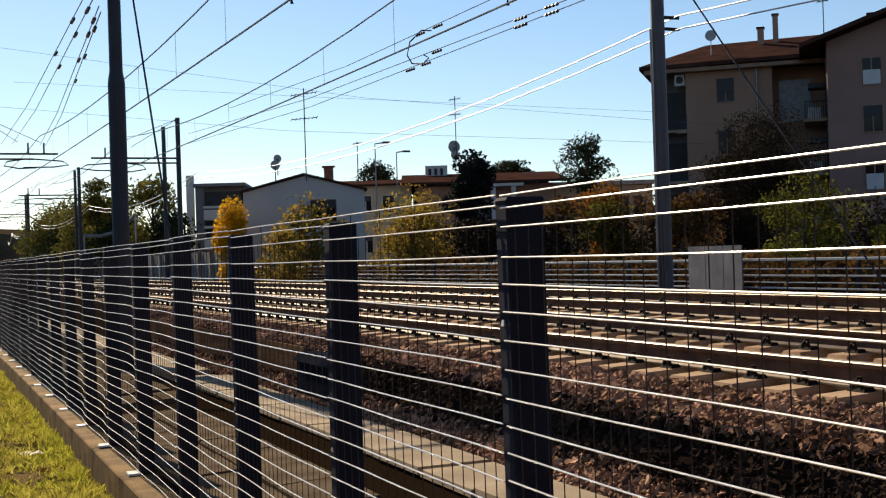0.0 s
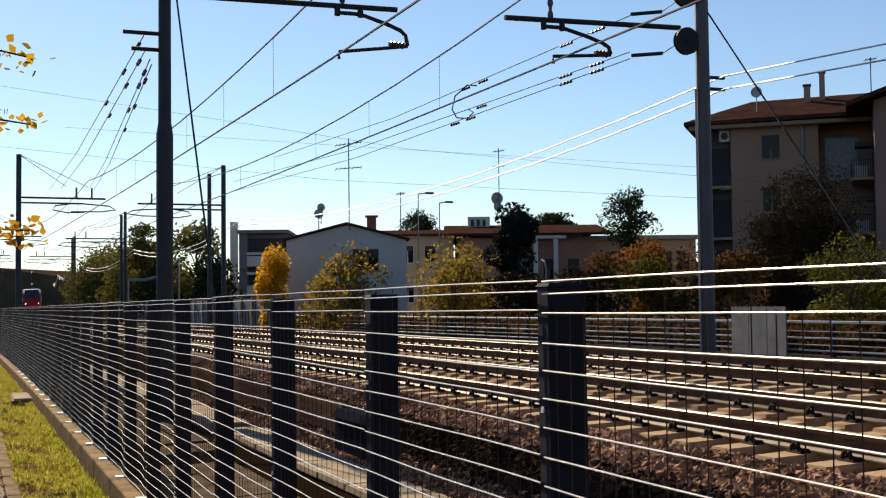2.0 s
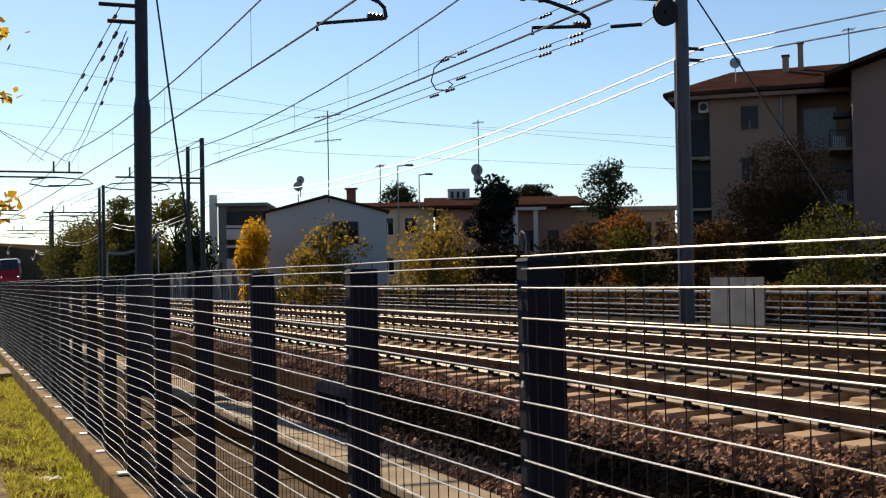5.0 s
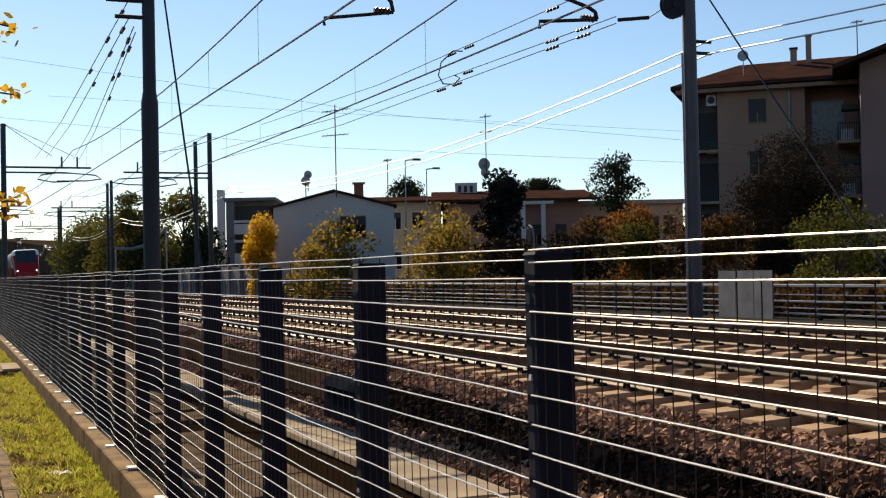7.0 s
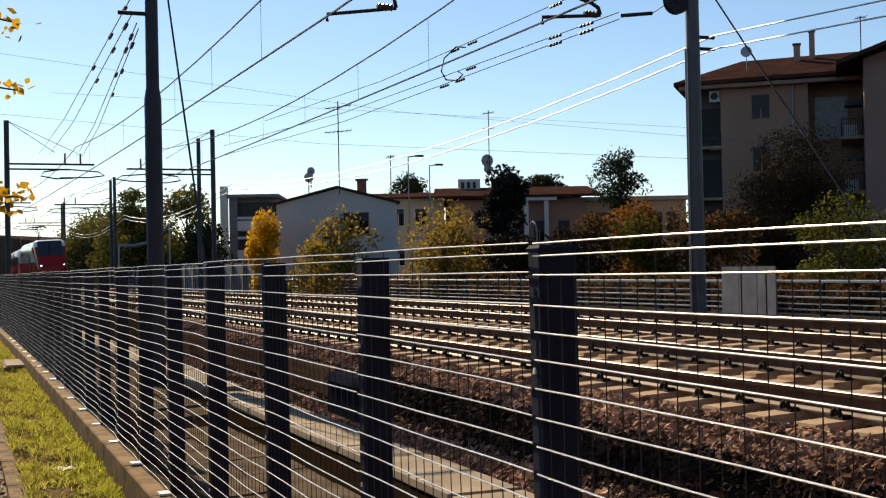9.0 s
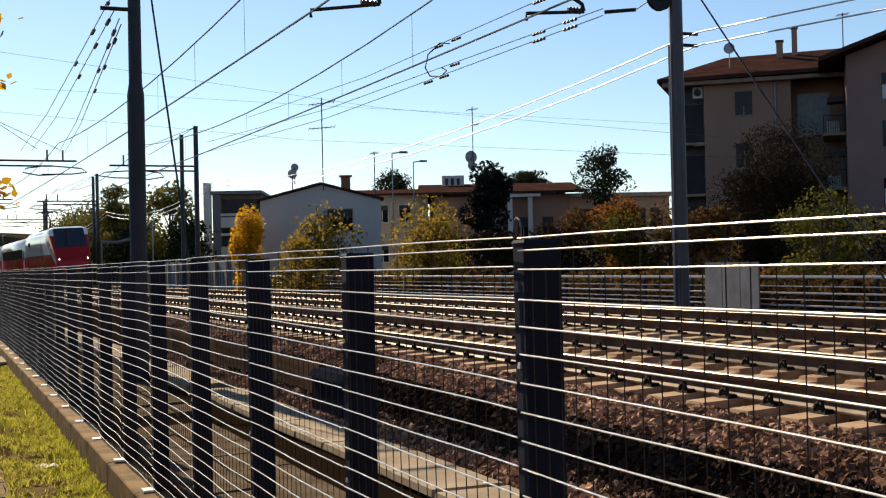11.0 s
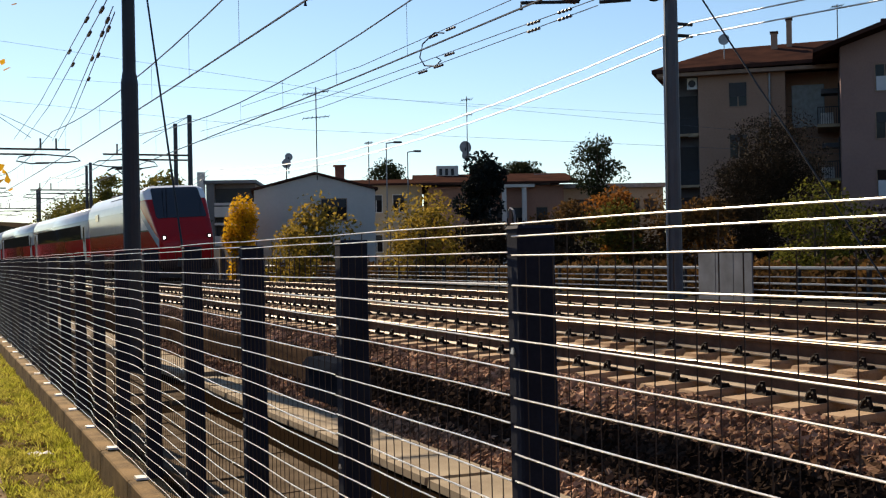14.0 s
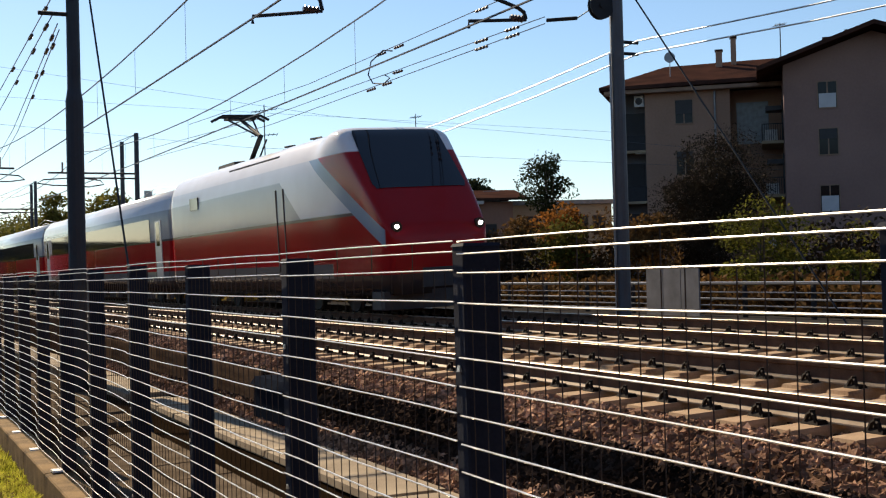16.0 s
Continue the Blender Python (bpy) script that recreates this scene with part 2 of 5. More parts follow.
# ---- ground ----
def bend(y):
    """How far the line swings to -x at y: a wide left-hand curve that turns back far off."""
    if y < 0:
        return 0.0
    if y < 60:
        return y * y / 3000
    if y < 115:
        return 1.2 + 0.04 * (y - 60)
    if y < 175:
        return 3.4 + 0.04 * (y - 115) - 0.00075 * (y - 115) ** 2
    return 3.1 - 0.05 * (y - 175)


def swing(y, share=1.0):
    """The turn, in degrees, of a piece laid along the line at y."""
    return math.degrees(math.atan((bend(y + 0.5) - bend(y - 0.5)) * share))


def strip(profile, y0, y1, steps=1, share=0.0):
    s = Shape()
    ys = [y0 + (y1 - y0) * i / steps for i in range(steps + 1)]
    n = len(profile)
    s.add([(x - share * bend(y), y, z) for y in ys for x, z in profile], [(j * n + i, j * n + i + 1, (j + 1) * n + i + 1, (j + 1) * n + i) for j in range(steps) for i in range(n - 1)])
    return s


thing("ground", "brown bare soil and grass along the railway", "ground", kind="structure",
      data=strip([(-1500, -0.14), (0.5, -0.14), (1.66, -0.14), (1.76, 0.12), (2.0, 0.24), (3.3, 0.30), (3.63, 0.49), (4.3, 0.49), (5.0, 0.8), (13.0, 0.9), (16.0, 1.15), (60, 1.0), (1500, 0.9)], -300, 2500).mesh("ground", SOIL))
thing("lawn", "patchy yellow-green lawn strip beside the kerb", "grass", kind="structure",
      data=strip([(0.62, -0.12), (1.69, -0.12)], -8, 110, 60, 0.4).mesh("lawn", LAWN))
thing("path", "worn paved footpath with a stone edge", "path", kind="structure",
      data=strip([(-2.2, -0.14), (-2.2, -0.09), (0.48, -0.09), (0.48, -0.14)], -8, 110, 60, 0.4).mesh("path", PAVING))
edging = thing("path_edging", "low stone edging between path and grass", "kerb", kind="structure")
edge_mesh = Shape().box((0.48, 0.0, -0.17), (0.67, 0.985, -0.055), taper=0.01).mesh("edge_stone", KERB)
for i in range(60):
    part("edge_stone", edge_mesh, KERB, edging, m=pose(-0.4 * bend(i - 2), i * 1.0 - 2, random.uniform(-0.008, 0.004)))
thing("ballast_bed", "near-black ballast bed under the tracks, shade of the gaps in its colour", "ballast", kind="structure",
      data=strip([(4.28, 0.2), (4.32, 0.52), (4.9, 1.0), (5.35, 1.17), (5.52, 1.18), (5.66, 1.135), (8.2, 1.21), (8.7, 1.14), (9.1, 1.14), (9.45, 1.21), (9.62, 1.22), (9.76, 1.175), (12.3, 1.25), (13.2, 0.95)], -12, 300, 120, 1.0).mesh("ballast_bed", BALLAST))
thing("service_road", "dark asphalt service road beyond the tracks", "road", kind="structure",
      data=strip([(14.6, 1.0), (14.65, 1.22), (16.2, 1.24), (30, 1.22)], -30, 260, 60, 1.0).mesh("service_road", ASPHALT))

# ---- kerb wall under the fence ----
kerb_wall = thing("kerb_wall", "low weathered concrete wall carrying the fence", "wall", kind="structure")
seg = Shape().prism([(1.68, -0.2), (1.99, -0.2), (1.99, 0.235), (1.975, 0.25), (1.695, 0.25), (1.68, 0.235)], 0.014, 2.001).mesh("wall_block", KERB)
for i in range(-3, 60):
    part("wall_block", seg, KERB, kerb_wall, m=pose(-0.4 * bend(3.795 + 2.015 * i), 3.795 + 2.015 * i, random.uniform(-0.006, 0.006), 0, 0, swing(3.795 + 2.015 * i, 0.4)))

# ---- mesh fence ----
POST_X, WIRE_X, GAP, FIRST = 1.94, 1.85, 2.015, 3.795
LEVELS = [2.47, 2.43, 2.365] + [2.355 - 0.098 * k for k in range(1, 22)]


fence = thing("mesh_fence", "tall welded wire mesh fence on dark steel posts", "fence")


def fence_post(y):
    t = part("post", Shape().prism([(-0.073, -0.042), (-0.065, -0.05), (0.065, -0.05), (0.073, -0.042), (0.073, 0.042), (0.065, 0.05), (-0.065, 0.05), (-0.073, 0.042)], 0, 2.19, "z"), POST, fence,
             "dark blue-grey square steel post", pose(POST_X - 0.4 * bend(y), y, 0.25 + random.uniform(-0.012, 0.012), random.uniform(-0.4, 0.4), random.uniform(-0.4, 0.4), random.uniform(-1.5, 1.5)))
    if y > 45:
        return
    part("cap", cap_mesh, POST, t)
    part("foot_plate", foot_mesh, WIRE, t, "pale galvanised foot plate")
    for z in (0.35, 1.05, 1.75):
        part("bracket", clamp_mesh, WIRE, t, "pale galvanised clamp", pose(0, 0, z))


cap_mesh = Shape().box((-0.076, -0.053, 2.19), (0.076, 0.053, 2.202), taper=0.008).mesh("cap", POST)
foot_mesh = Shape().box((-0.19, -0.09, 0.0), (-0.074, 0.09, 0.02), taper=0.006).mesh("foot_plate", WIRE)
clamp_mesh = Shape().box((-0.083, -0.012, 0), (-0.0735, 0.012, 0.022), taper=0.003).mesh("bracket", WIRE)


def fence_panel(i, fine):
    y0 = FIRST + GAP * i
    t = new("panel")
    t.parent = fence
    t.matrix_basis = pose(WIRE_X - 0.4 * bend(y0), y0, 0, 0, 0, swing(y0 + 1, 0.4))
    rnd = random.Random(i + 40)
    lift = rnd.uniform(-0.006, 0.006)
    bow, a, b = (rnd.uniform(0.022, 0.05) if 3 <= i < 12 else rnd.uniform(-0.02, 0.02), rnd.uniform(-0.008, 0.008), rnd.uniform(-0.008, 0.008))

    def wave(u, z):
        return a * (1 - u) + b * u + bow * math.sin(math.pi * u ** 0.65) * (0.6 + 0.4 * math.sin(z * 2.5 + i)) + 0.004 * math.sin(9 * u + i)
    n = 8 if fine else 4
    flat, up = Shape(), Shape()
    for k, z in enumerate(LEVELS):
        pts = [(wave(j / n, z), GAP * (0.004 + 0.992 * j / n), z + lift + 0.004 * math.sin(3 * j / n + k)) for j in range(n + 1)]
        r = (0.0035 if k > 2 else 0.0032) if i < 9 else 0.0026
        if fine:
            part("horizontal_wire", Shape().tube(pts, r, 6), WIRE, t)
        else:
            flat.tube(pts, r, 4)
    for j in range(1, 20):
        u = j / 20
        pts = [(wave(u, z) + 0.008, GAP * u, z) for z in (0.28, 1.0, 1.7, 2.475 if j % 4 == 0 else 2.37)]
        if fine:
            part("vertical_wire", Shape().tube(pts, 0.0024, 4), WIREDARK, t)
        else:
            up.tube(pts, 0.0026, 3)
    if not fine:
        tagged(part("horizontal_mesh", flat, WIRE, t), kind="stuff")
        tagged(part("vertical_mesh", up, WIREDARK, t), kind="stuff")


for i in range(-2, 50):
    fence_post(FIRST + GAP * i)
    fence_panel(i, -2 <= i <= 5)

# ---- tracks ----
RAIL = [(-0.075, 0), (0.075, 0), (0.075, 0.012), (0.012, 0.03), (0.009, 0.12), (0.034, 0.135), (0.036, 0.165), (0.030, 0.171), (-0.030, 0.171), (-0.036, 0.165), (-0.034, 0.135), (-0.009, 0.12), (-0.012, 0.03), (-0.075, 0.012)]


def rail_shape(sx):
    s = Shape()
    n = len(RAIL)
    ys = [-12 + 4 * k for k in range(79)]
    s.add([(sx + a - bend(y), y, b) for y in ys for a, b in RAIL], [])
    s.f = [(j * n + i, j * n + (i + 1) % n, (j + 1) * n + (i + 1) % n, (j + 1) * n + i) for j in range(len(ys) - 1) for i in range(n)]
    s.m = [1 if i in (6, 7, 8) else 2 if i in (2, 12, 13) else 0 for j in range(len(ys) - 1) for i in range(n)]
    return s


SLEEP = Shape()
SLEEP.box((-1.2, -0.14, -0.2), (1.2, 0.14, -0.03), taper=0.01)
for sx in (-1, 1):
    lo, hi = sorted((sx * 1.2, sx * 0.42))
    SLEEP.box((lo, -0.13, -0.035), (hi, 0.13, 0.0), taper=0.015)
sleeper_mesh = SLEEP.mesh("sleeper", SLEEPER)
CLIPS = Shape().box((-0.07, -0.085, 0.0), (0.035, 0.085, 0.03), taper=0.012)
CLIPS.tube([(-0.05, -0.05, 0.02), (-0.045, -0.03, 0.065), (-0.03, 0, 0.085), (-0.045, 0.03, 0.065), (-0.05, 0.05, 0.02)], 0.017, 6)
CLIPS.tube([(-0.03, 0, 0.0), (-0.03, 0, 0.10)], 0.022, 6)
clip_mesh = CLIPS.mesh("fastener", CLIP)


def track(x, z, y_off):
    t = thing("railway_track", "ballasted railway track with concrete sleepers and rusty rails", "railway track", pose(x, 0, z, 0, -2.4, 0), "tracks of the railway")
    for sx in (-0.752, 0.752):
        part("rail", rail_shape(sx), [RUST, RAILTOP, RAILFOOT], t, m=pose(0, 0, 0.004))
    far = Shape()
    for i in range(-8, 320):
        y = y_off + 0.57 * i
        if 3 < y < 70:
            s = part("sleeper", sleeper_mesh, SLEEPER, t, m=pose(random.uniform(-0.01, 0.01) - bend(y), y, random.uniform(-0.006, 0.002), 0, 0, swing(y) + random.uniform(-0.5, 0.5)))
            for sx in (-0.752, 0.752):
                for side in (-1, 1):
                    part("fastener", clip_mesh, CLIP, s, m=pose(sx + side * 0.105, 0, 0, 0, 0, 0 if side < 0 else 180))
        else:
            c = bend(y)
            far.box((-1.2 - c, y - 0.13, -0.2), (1.2 - c, y + 0.13, 0.0), taper=0.015)
            for sx in (-0.857 - c, -0.647 - c, 0.647 - c, 0.857 - c):
                far.box((sx - 0.05, y - 0.07, 0), (sx + 0.05, y + 0.07, 0.07), 1, 0.015)
    tagged(part("sleeper_row", far, [SLEEPER, CLIP], t), kind="stuff")


track(6.75, 1.285, 0.19)
track(10.86, 1.325, 0.05)

# cable trough between the fence and the track
trough = thing("cable_trough", "pale concrete cable trough with loose cover slabs", "cable trough")
part("channel", strip([(3.66, 0.05), (3.66, 0.5), (4.28, 0.5), (4.28, 0.1)], -6, 110, 40, 1.0), CONCRETE, trough)
slab = Shape().box((3.63, 0.006, 0.502), (4.29, 0.994, 0.56), taper=0.012).mesh("cover_slab", CONCRETE)
for i in range(-4, 100):
    if i not in (18, 24, 25):
        part("cover_slab", slab, CONCRETE, trough, m=pose(random.uniform(-0.015, 0.015) - bend(i), i, random.uniform(-0.004, 0.01), 0, 0, swing(i) + random.uniform(-0.6, 0.6)))


# ---- catenary ----
def mast(x, y, z, top, r, r2, label, mat, step=None, group="masts of the overhead line"):
    t = thing("catenary_mast", label, "catenary mast", pose(x, y, z), group)
    h = top - z
    if step:
        part("lower_shaft", Shape().tube([(0, 0, 0), (0, 0, step - z - 0.12)], r, 14), mat, t, smooth=False)
        part("collar", Shape().tube([(0, 0, step - z - 0.12), (0, 0, step - z + 0.1)], r, 14, r2=r2), mat, t)
        part("upper_shaft", Shape().tube([(0, 0, step - z + 0.1), (0, 0, h)], r2, 14, r2=r2 * 0.9), mat, t)
    else:
        part("shaft", Shape().tube([(0, 0, 0), (0, 0, h)], r, 12, r2=r2), mat, t)
    part("base_plate", Shape().box((-r - 0.12, -r - 0.12, -0.05), (r + 0.12, r + 0.12, 0.04), taper=0.01), mat, t)
    return t


def ribbed(a, b, r, r2, n):
    """One insulator: a rod whose radius swells n times."""
    s = Shape()
    steps = [Vector(a).lerp(Vector(b), k / (4 * n)) for k in range(4 * n + 1)]
    s.tube(steps, r, 8)
    s.v = [tuple(Vector(c) + (Vector(v) - Vector(c)) * ((r if (i // 8) % 4 in (1, 2) else r2) / r)) for i, (v, c) in enumerate((v, steps[i // 8]) for i, v in enumerate(s.v))]
    return s


def cantilever(t, y, bar, arm, strut, wire):
    """A bracket on mast t, in the mast's space: a level bar, a bent arm under it with a registration tube back to the wire."""
    (x0, z0), (x1, z1) = bar
    part("bracket_bar", Shape().tube([(x0, y, z0), (x1, y, z1)], 0.055, 8), STEELDARK, t)
    s = Shape().tube([(x, y, z) for x, z in arm], 0.042, 8)
    for x, z in arm[:2]:
        s.tube([(x, y, z - 0.06), (x, y, z + 0.16)], 0.06, 8)
    part("steady_arm", s, STEELDARK, t)
    x, z = arm[-1]
    s = Shape().tube([(x, y, z - 0.01), (wire[0], y, wire[1] + 0.14), (wire[0], y, wire[1])], 0.036, 8)
    part("registration_tube", s, STEELDARK, t)
    part("insulator", ribbed((x + (wire[0] - x) * 0.05, y, z), (x + (wire[0] - x) * 0.28, y, z + 0.01), 0.075, 0.045, 4), INSUL, t)
    part("strut", ribbed((strut, y, z1 + 0.03), (strut, y, z1 + 0.75), 0.06, 0.035, 3), INSUL, t)


def far_cantilever(t, z, x):
    """Two level bars and the drooping loop that hangs from their end."""
    part("bracket_bar", Shape().tube([(0, 0, z), (x * 0.72, 0, z)], 0.045, 8), STEELDARK, t)
    part("stay_bar", Shape().tube([(0, 0, z + 0.25), (x, 0, z + 0.25)], 0.05, 8), STEELDARK, t)
    s = Shape().tube([(x * 0.72, 0, z), (x * 1.05, 0, z - 0.1), (x * 1.12, 0, z - 0.28), (x * 0.95, 0, z - 0.38), (x * 0.6, 0, z - 0.4)], 0.035, 6)
    s.tube([(x * 0.62, 0, z), (x * 0.42, 0, z - 0.12), (x * 0.38, 0, z - 0.32), (x * 0.55, 0, z - 0.45), (x * 0.75, 0, z - 0.42)], 0.035, 6)
    part("loop_arm", s, STEELDARK, t)
    for u in (0.55, 0.8):
        part("stay_wire", Shape().tube([(0, 0, z + 2.3), (x * u, 0, z + 0.8)], 0.014, 4), CABLE, t)
    for u in (0.66, 0.84):
        part("insulator", Shape().tube([(x * u, 0, z + 0.25), (x * u, 0, z + 0.78)], 0.045, 6), INSUL, t)


mast_left = mast(3.3, 22.4, 0.1, 10.4, 0.155, 0.12, "dark grey stepped tubular catenary mast behind the fence", MAST, 5.7)
cantilever(mast_left, 0, ((0, 8.1), (4.55, 8.17)), ((3.32, 8.02), (3.79, 8.02), (4.35, 7.86), (4.62, 7.76), (4.73, 7.66), (4.77, 7.46)), 3.42, (3.35, 7.11))
mast_right = mast(13.5, 20.2, 1.0, 10.4, 0.145, 0.13, "grey tubular catenary mast with tension wheels beyond the tracks", MASTLIGHT)
cantilever(mast_right, 0.8, ((0, 7.02), (-3.93, 6.93)), ((-3.1, 6.82), (-2.7, 6.82), (-2.2, 6.7), (-1.8, 6.58), (-1.66, 6.5), (-1.62, 6.36)), -2.95, (-2.9, 6.1))


def wheel(t, z):
    s = Shape()
    for y0, y1, r in ((-0.06, -0.02, 0.27), (-0.02, 0.02, 0.22), (0.02, 0.06, 0.27), (-0.09, 0.09, 0.06)):
        s.tube([(-0.36, y0, z), (-0.36, y1, z)], r, 18)
    part("tension_wheel", s, STEELDARK, t)
    part("wheel_hanger", Shape().box((-0.38, -0.03, z + 0.0), (0.0, 0.03, z + 0.08)), STEELDARK, t)


wheel(mast_right, 7.5)
wheel(mast_right, 6.55)
for z in (5.86, 5.63):
    part("feeder_bracket", Shape().tube([(0, 0, z), (0.5, 0, z)], 0.035, 8), STEELDARK, mast_right)
part("cable_pipe", Shape().tube([(-0.17, 0, 0.3), (-0.17, 0, 5.6)], 0.025, 6), GUARD, mast_right, "pale cable pipe")
for z, l in ((7.35, 0.75), (7.05, 0.6), (8.1, 0.8)):
    part("feeder_bracket", Shape().tube([(0, 0, z), (-l, 0, z)], 0.04, 8), STEELDARK, mast_left)


def wire_run(name, label, pts, r, mat, n=5, group="overhead wires"):
    ob = thing(name, label, "overhead wire", group=group)
    part("strand", Shape().tube(pts, r, n), mat, ob, smooth=n > 8)
    return ob


def guy(a, b):
    wire_run("guy_rod", "dark steel guy rod bracing a mast", [a, b], 0.016, STEELDARK, 6, "guys")


guy((3.3, 22.3, 9.75), (3.3, 16.05, 0.2))
guy((13.5, 20.0, 8.12), (13.5, 13.95, 1.2))


def sag(x, z0, dip, y0, y1, n=10):
    a, b = bend(y0), bend(y1)
    return [(x - a - (b - a) * k / n, y0 + (y1 - y0) * k / n, z0 - dip * 4 * (k / n) * (1 - k / n)) for k in range(n + 1)]


SUPPORTS = [-26, 21.6, 62.0, 95.0, 128.0, 165.0, 205.0]
for x, zc, zm, dip in ((6.65, 7.19, 8.75, 0.57), (10.7, 7.12, 8.73, 0.88)):
    pts = []
    for a, b in zip(SUPPORTS, SUPPORTS[1:]):
        pts += sag(x, zc, 0.05, a, b)[:-1]
    contact = wire_run("contact_wire", "grooved copper contact wire over a track", pts, 0.022, CABLE)
    pts = []
    for a, b in zip(SUPPORTS, SUPPORTS[1:]):
        pts += sag(x, zm, dip, a, b)[:-1]
    carrier = wire_run("catenary_wire", "sagging carrier wire over a track", pts, 0.02, CABLE)
    for a, b in zip(SUPPORTS[:5], SUPPORTS[1:]):
        for k in range(1, 8):
            u = k / 8
            xb = x - bend(a) - (bend(b) - bend(a)) * u
            part("dropper", Shape().tube([(xb, a + (b - a) * u, zm - dip * 4 * u * (1 - u)), (xb, a + (b - a) * u, zc - 0.05 * 4 * u * (1 - u))], 0.006, 3), CABLE, carrier)
for z in (6.86, 6.60):
    pts = []
    for a, b in zip(SUPPORTS, SUPPORTS[1:]):
        pts += sag(14.0, z, 0.85, a - 1.6, b - 1.6)[:-1]
    wire_run("feeder_cable", "shiny aluminium feeder cable", pts, 0.015, CABLELIGHT, 12)
for y, dy in ((62.8, 3.3), (95.0, 1.9), (128.0, 2.5)):
    m1 = mast(13.6 - bend(y), y, 1.0, 9.85, 0.14, 0.12, "dark catenary mast with bracket, far along the line", MAST)
    far_cantilever(m1, 6.5, -4.4)
    mast(13.6 - bend(y + dy), y + dy, 1.0, 9.75, 0.13, 0.11, "dark catenary mast with bracket, far along the line", MAST)
    m2 = mast(3.3 - bend(y - 2.2), y - 2.2, 0.1, 9.8, 0.14, 0.12, "dark catenary mast with bracket, far along the line", MAST)
    far_cantilever(m2, 7.4, 4.0)

# ---- buildings ----
def storey_window(t, u0, z0, u1, z1, v, blind=0.0, frame_mat=None):
    w = part("window", Shape().box((u0, v - 0.02, z0), (u1, v + 0.03, z1)), WINGLASS, t)
    f = Shape()
    for a, b in (((u0 - 0.06, v - 0.05, z0 - 0.06), (u1 + 0.06, v + 0.02, z0)), ((u0 - 0.05, v - 0.04, z1), (u1 + 0.05, v + 0.02, z1 + 0.05)),
                 ((u0 - 0.05, v - 0.04, z0), (u0, v + 0.02, z1)), ((u1, v - 0.04, z0), (u1 + 0.05, v + 0.02, z1)), (((u0 + u1) / 2 - 0.03, v - 0.04, z0), ((u0 + u1) / 2 + 0.03, v - 0.021, z1))):
        f.box(a, b)
    part("frame", f, frame_mat or SOFFIT, w)
    if blind > 0:
        part("blind", Shape().box((u0 + 0.03, v - 0.06, z1 - (z1 - z0) * blind), (u1 - 0.03, v - 0.043, z1)), SHUTTER, w)
    if blind < 0:
        part("blind", Shape().box((u0 + 0.03, v - 0.06, z0), (u1 - 0.03, v - 0.043, z0 - (z1 - z0) * blind)), BLIND, w)


def gable_roof(u0, u1, v0, v1, z, rise, over, ridge="v", thick=0.22, slot=0):
    s = Shape()
    if ridge == "v":
        m = (u0 + u1) / 2
        k = rise / (m - u0) * over
        s.prism([(u0 - over, z - k), (m, z + rise), (u1 + over, z - k), (u1 + over, z - k + thick), (m, z + rise + thick), (u0 - over, z - k + thick)], v0 - over, v1 + over, "y", slot)
    else:
        m = (v0 + v1) / 2
        k = rise / (m - v0) * over
        s.prism([(v0 - over, z - k), (m, z + rise), (v1 + over, z - k), (v1 + over, z - k + thick), (m, z + rise + thick), (v0 - over, z - k + thick)], u0 - over, u1 + over, "x", slot)
    return s


# tan apartment house
apt = thing("apartment_house", "four-storey tan apartment house in shade with tiled roof", "apartment house", pose(36.5, 56.3, 0, 0, 0, -40))
part("wall", Shape().box((2.35, 0, -0.5), (6.9, 10, 11.9)), PLASTER_TAN, apt)
# recessed strip and its pier coloured grey for the shade they lie in
part("recess_wall", Shape().box((0.65, 1.1, -0.5), (2.349, 10, 11.9)), PLASTER_GREYBLUE, apt, "wall set back behind loggias, shade in its grey")
part("recess_wall", Shape().box((6.901, 1.8, -0.5), (9.619, 10, 11.9)), PLASTER_TAN, apt)
part("corner_pier", Shape().box((0.6, 0.0, -0.5), (0.85, 1.099, 11.8)), PLASTER_GREYBLUE, apt)
W2 = -3.5
wing = Shape().box((9.62, W2, -0.5), (18.2, 9, 12.3))
wing.prism([(9.62, 12.3), (13.9, 13.75), (18.2, 12.3)], W2, 9)
part("wall", wing, PLASTER_PINK, apt, "pinkish plaster wing wall")
hip = Shape()
hip.add([(-0.05, -0.7, 11.95), (9.8, -0.7, 12.05), (9.8, 10.6, 11.95), (-0.05, 10.6, 11.95), (3.2, 4.5, 13.9), (9.8, 4.5, 14.0), (-0.05, -0.7, 12.15), (9.8, -0.7, 12.25), (9.8, 10.6, 12.15), (-0.05, 10.6, 12.15)],
        [(0, 1, 2, 3), (6, 7, 5, 4), (7, 8, 5), (8, 9, 4, 5), (9, 6, 4), (0, 1, 7, 6), (1, 2, 8, 7), (2, 3, 9, 8), (3, 0, 6, 9)])
part("roof", hip, ROOFTILE, apt)
part("roof", gable_roof(9.62, 18.2, W2, 9, 12.35, 1.5, 1.3, "v"), ROOFTILE, apt)
part("eave", Shape().box((0.2, -0.55, 11.75), (9.6, -0.01, 11.95)), SOFFIT, apt)
for zf in (10.05, 7.25, 4.45):
    storey_window(apt, 4.0, zf, 4.9, zf + 1.25, 0, 0.6 if zf > 9 else 0.3)
for z0, bl in ((10.05, -0.55), (7.7, 0.4), (4.85, -0.6), (2.0, 0.5)):
    storey_window(apt, 11.27, z0, 12.15, z0 + 1.28, W2, bl)
    storey_window(apt, 15.2, z0, 16.1, z0 + 1.28, W2, bl)
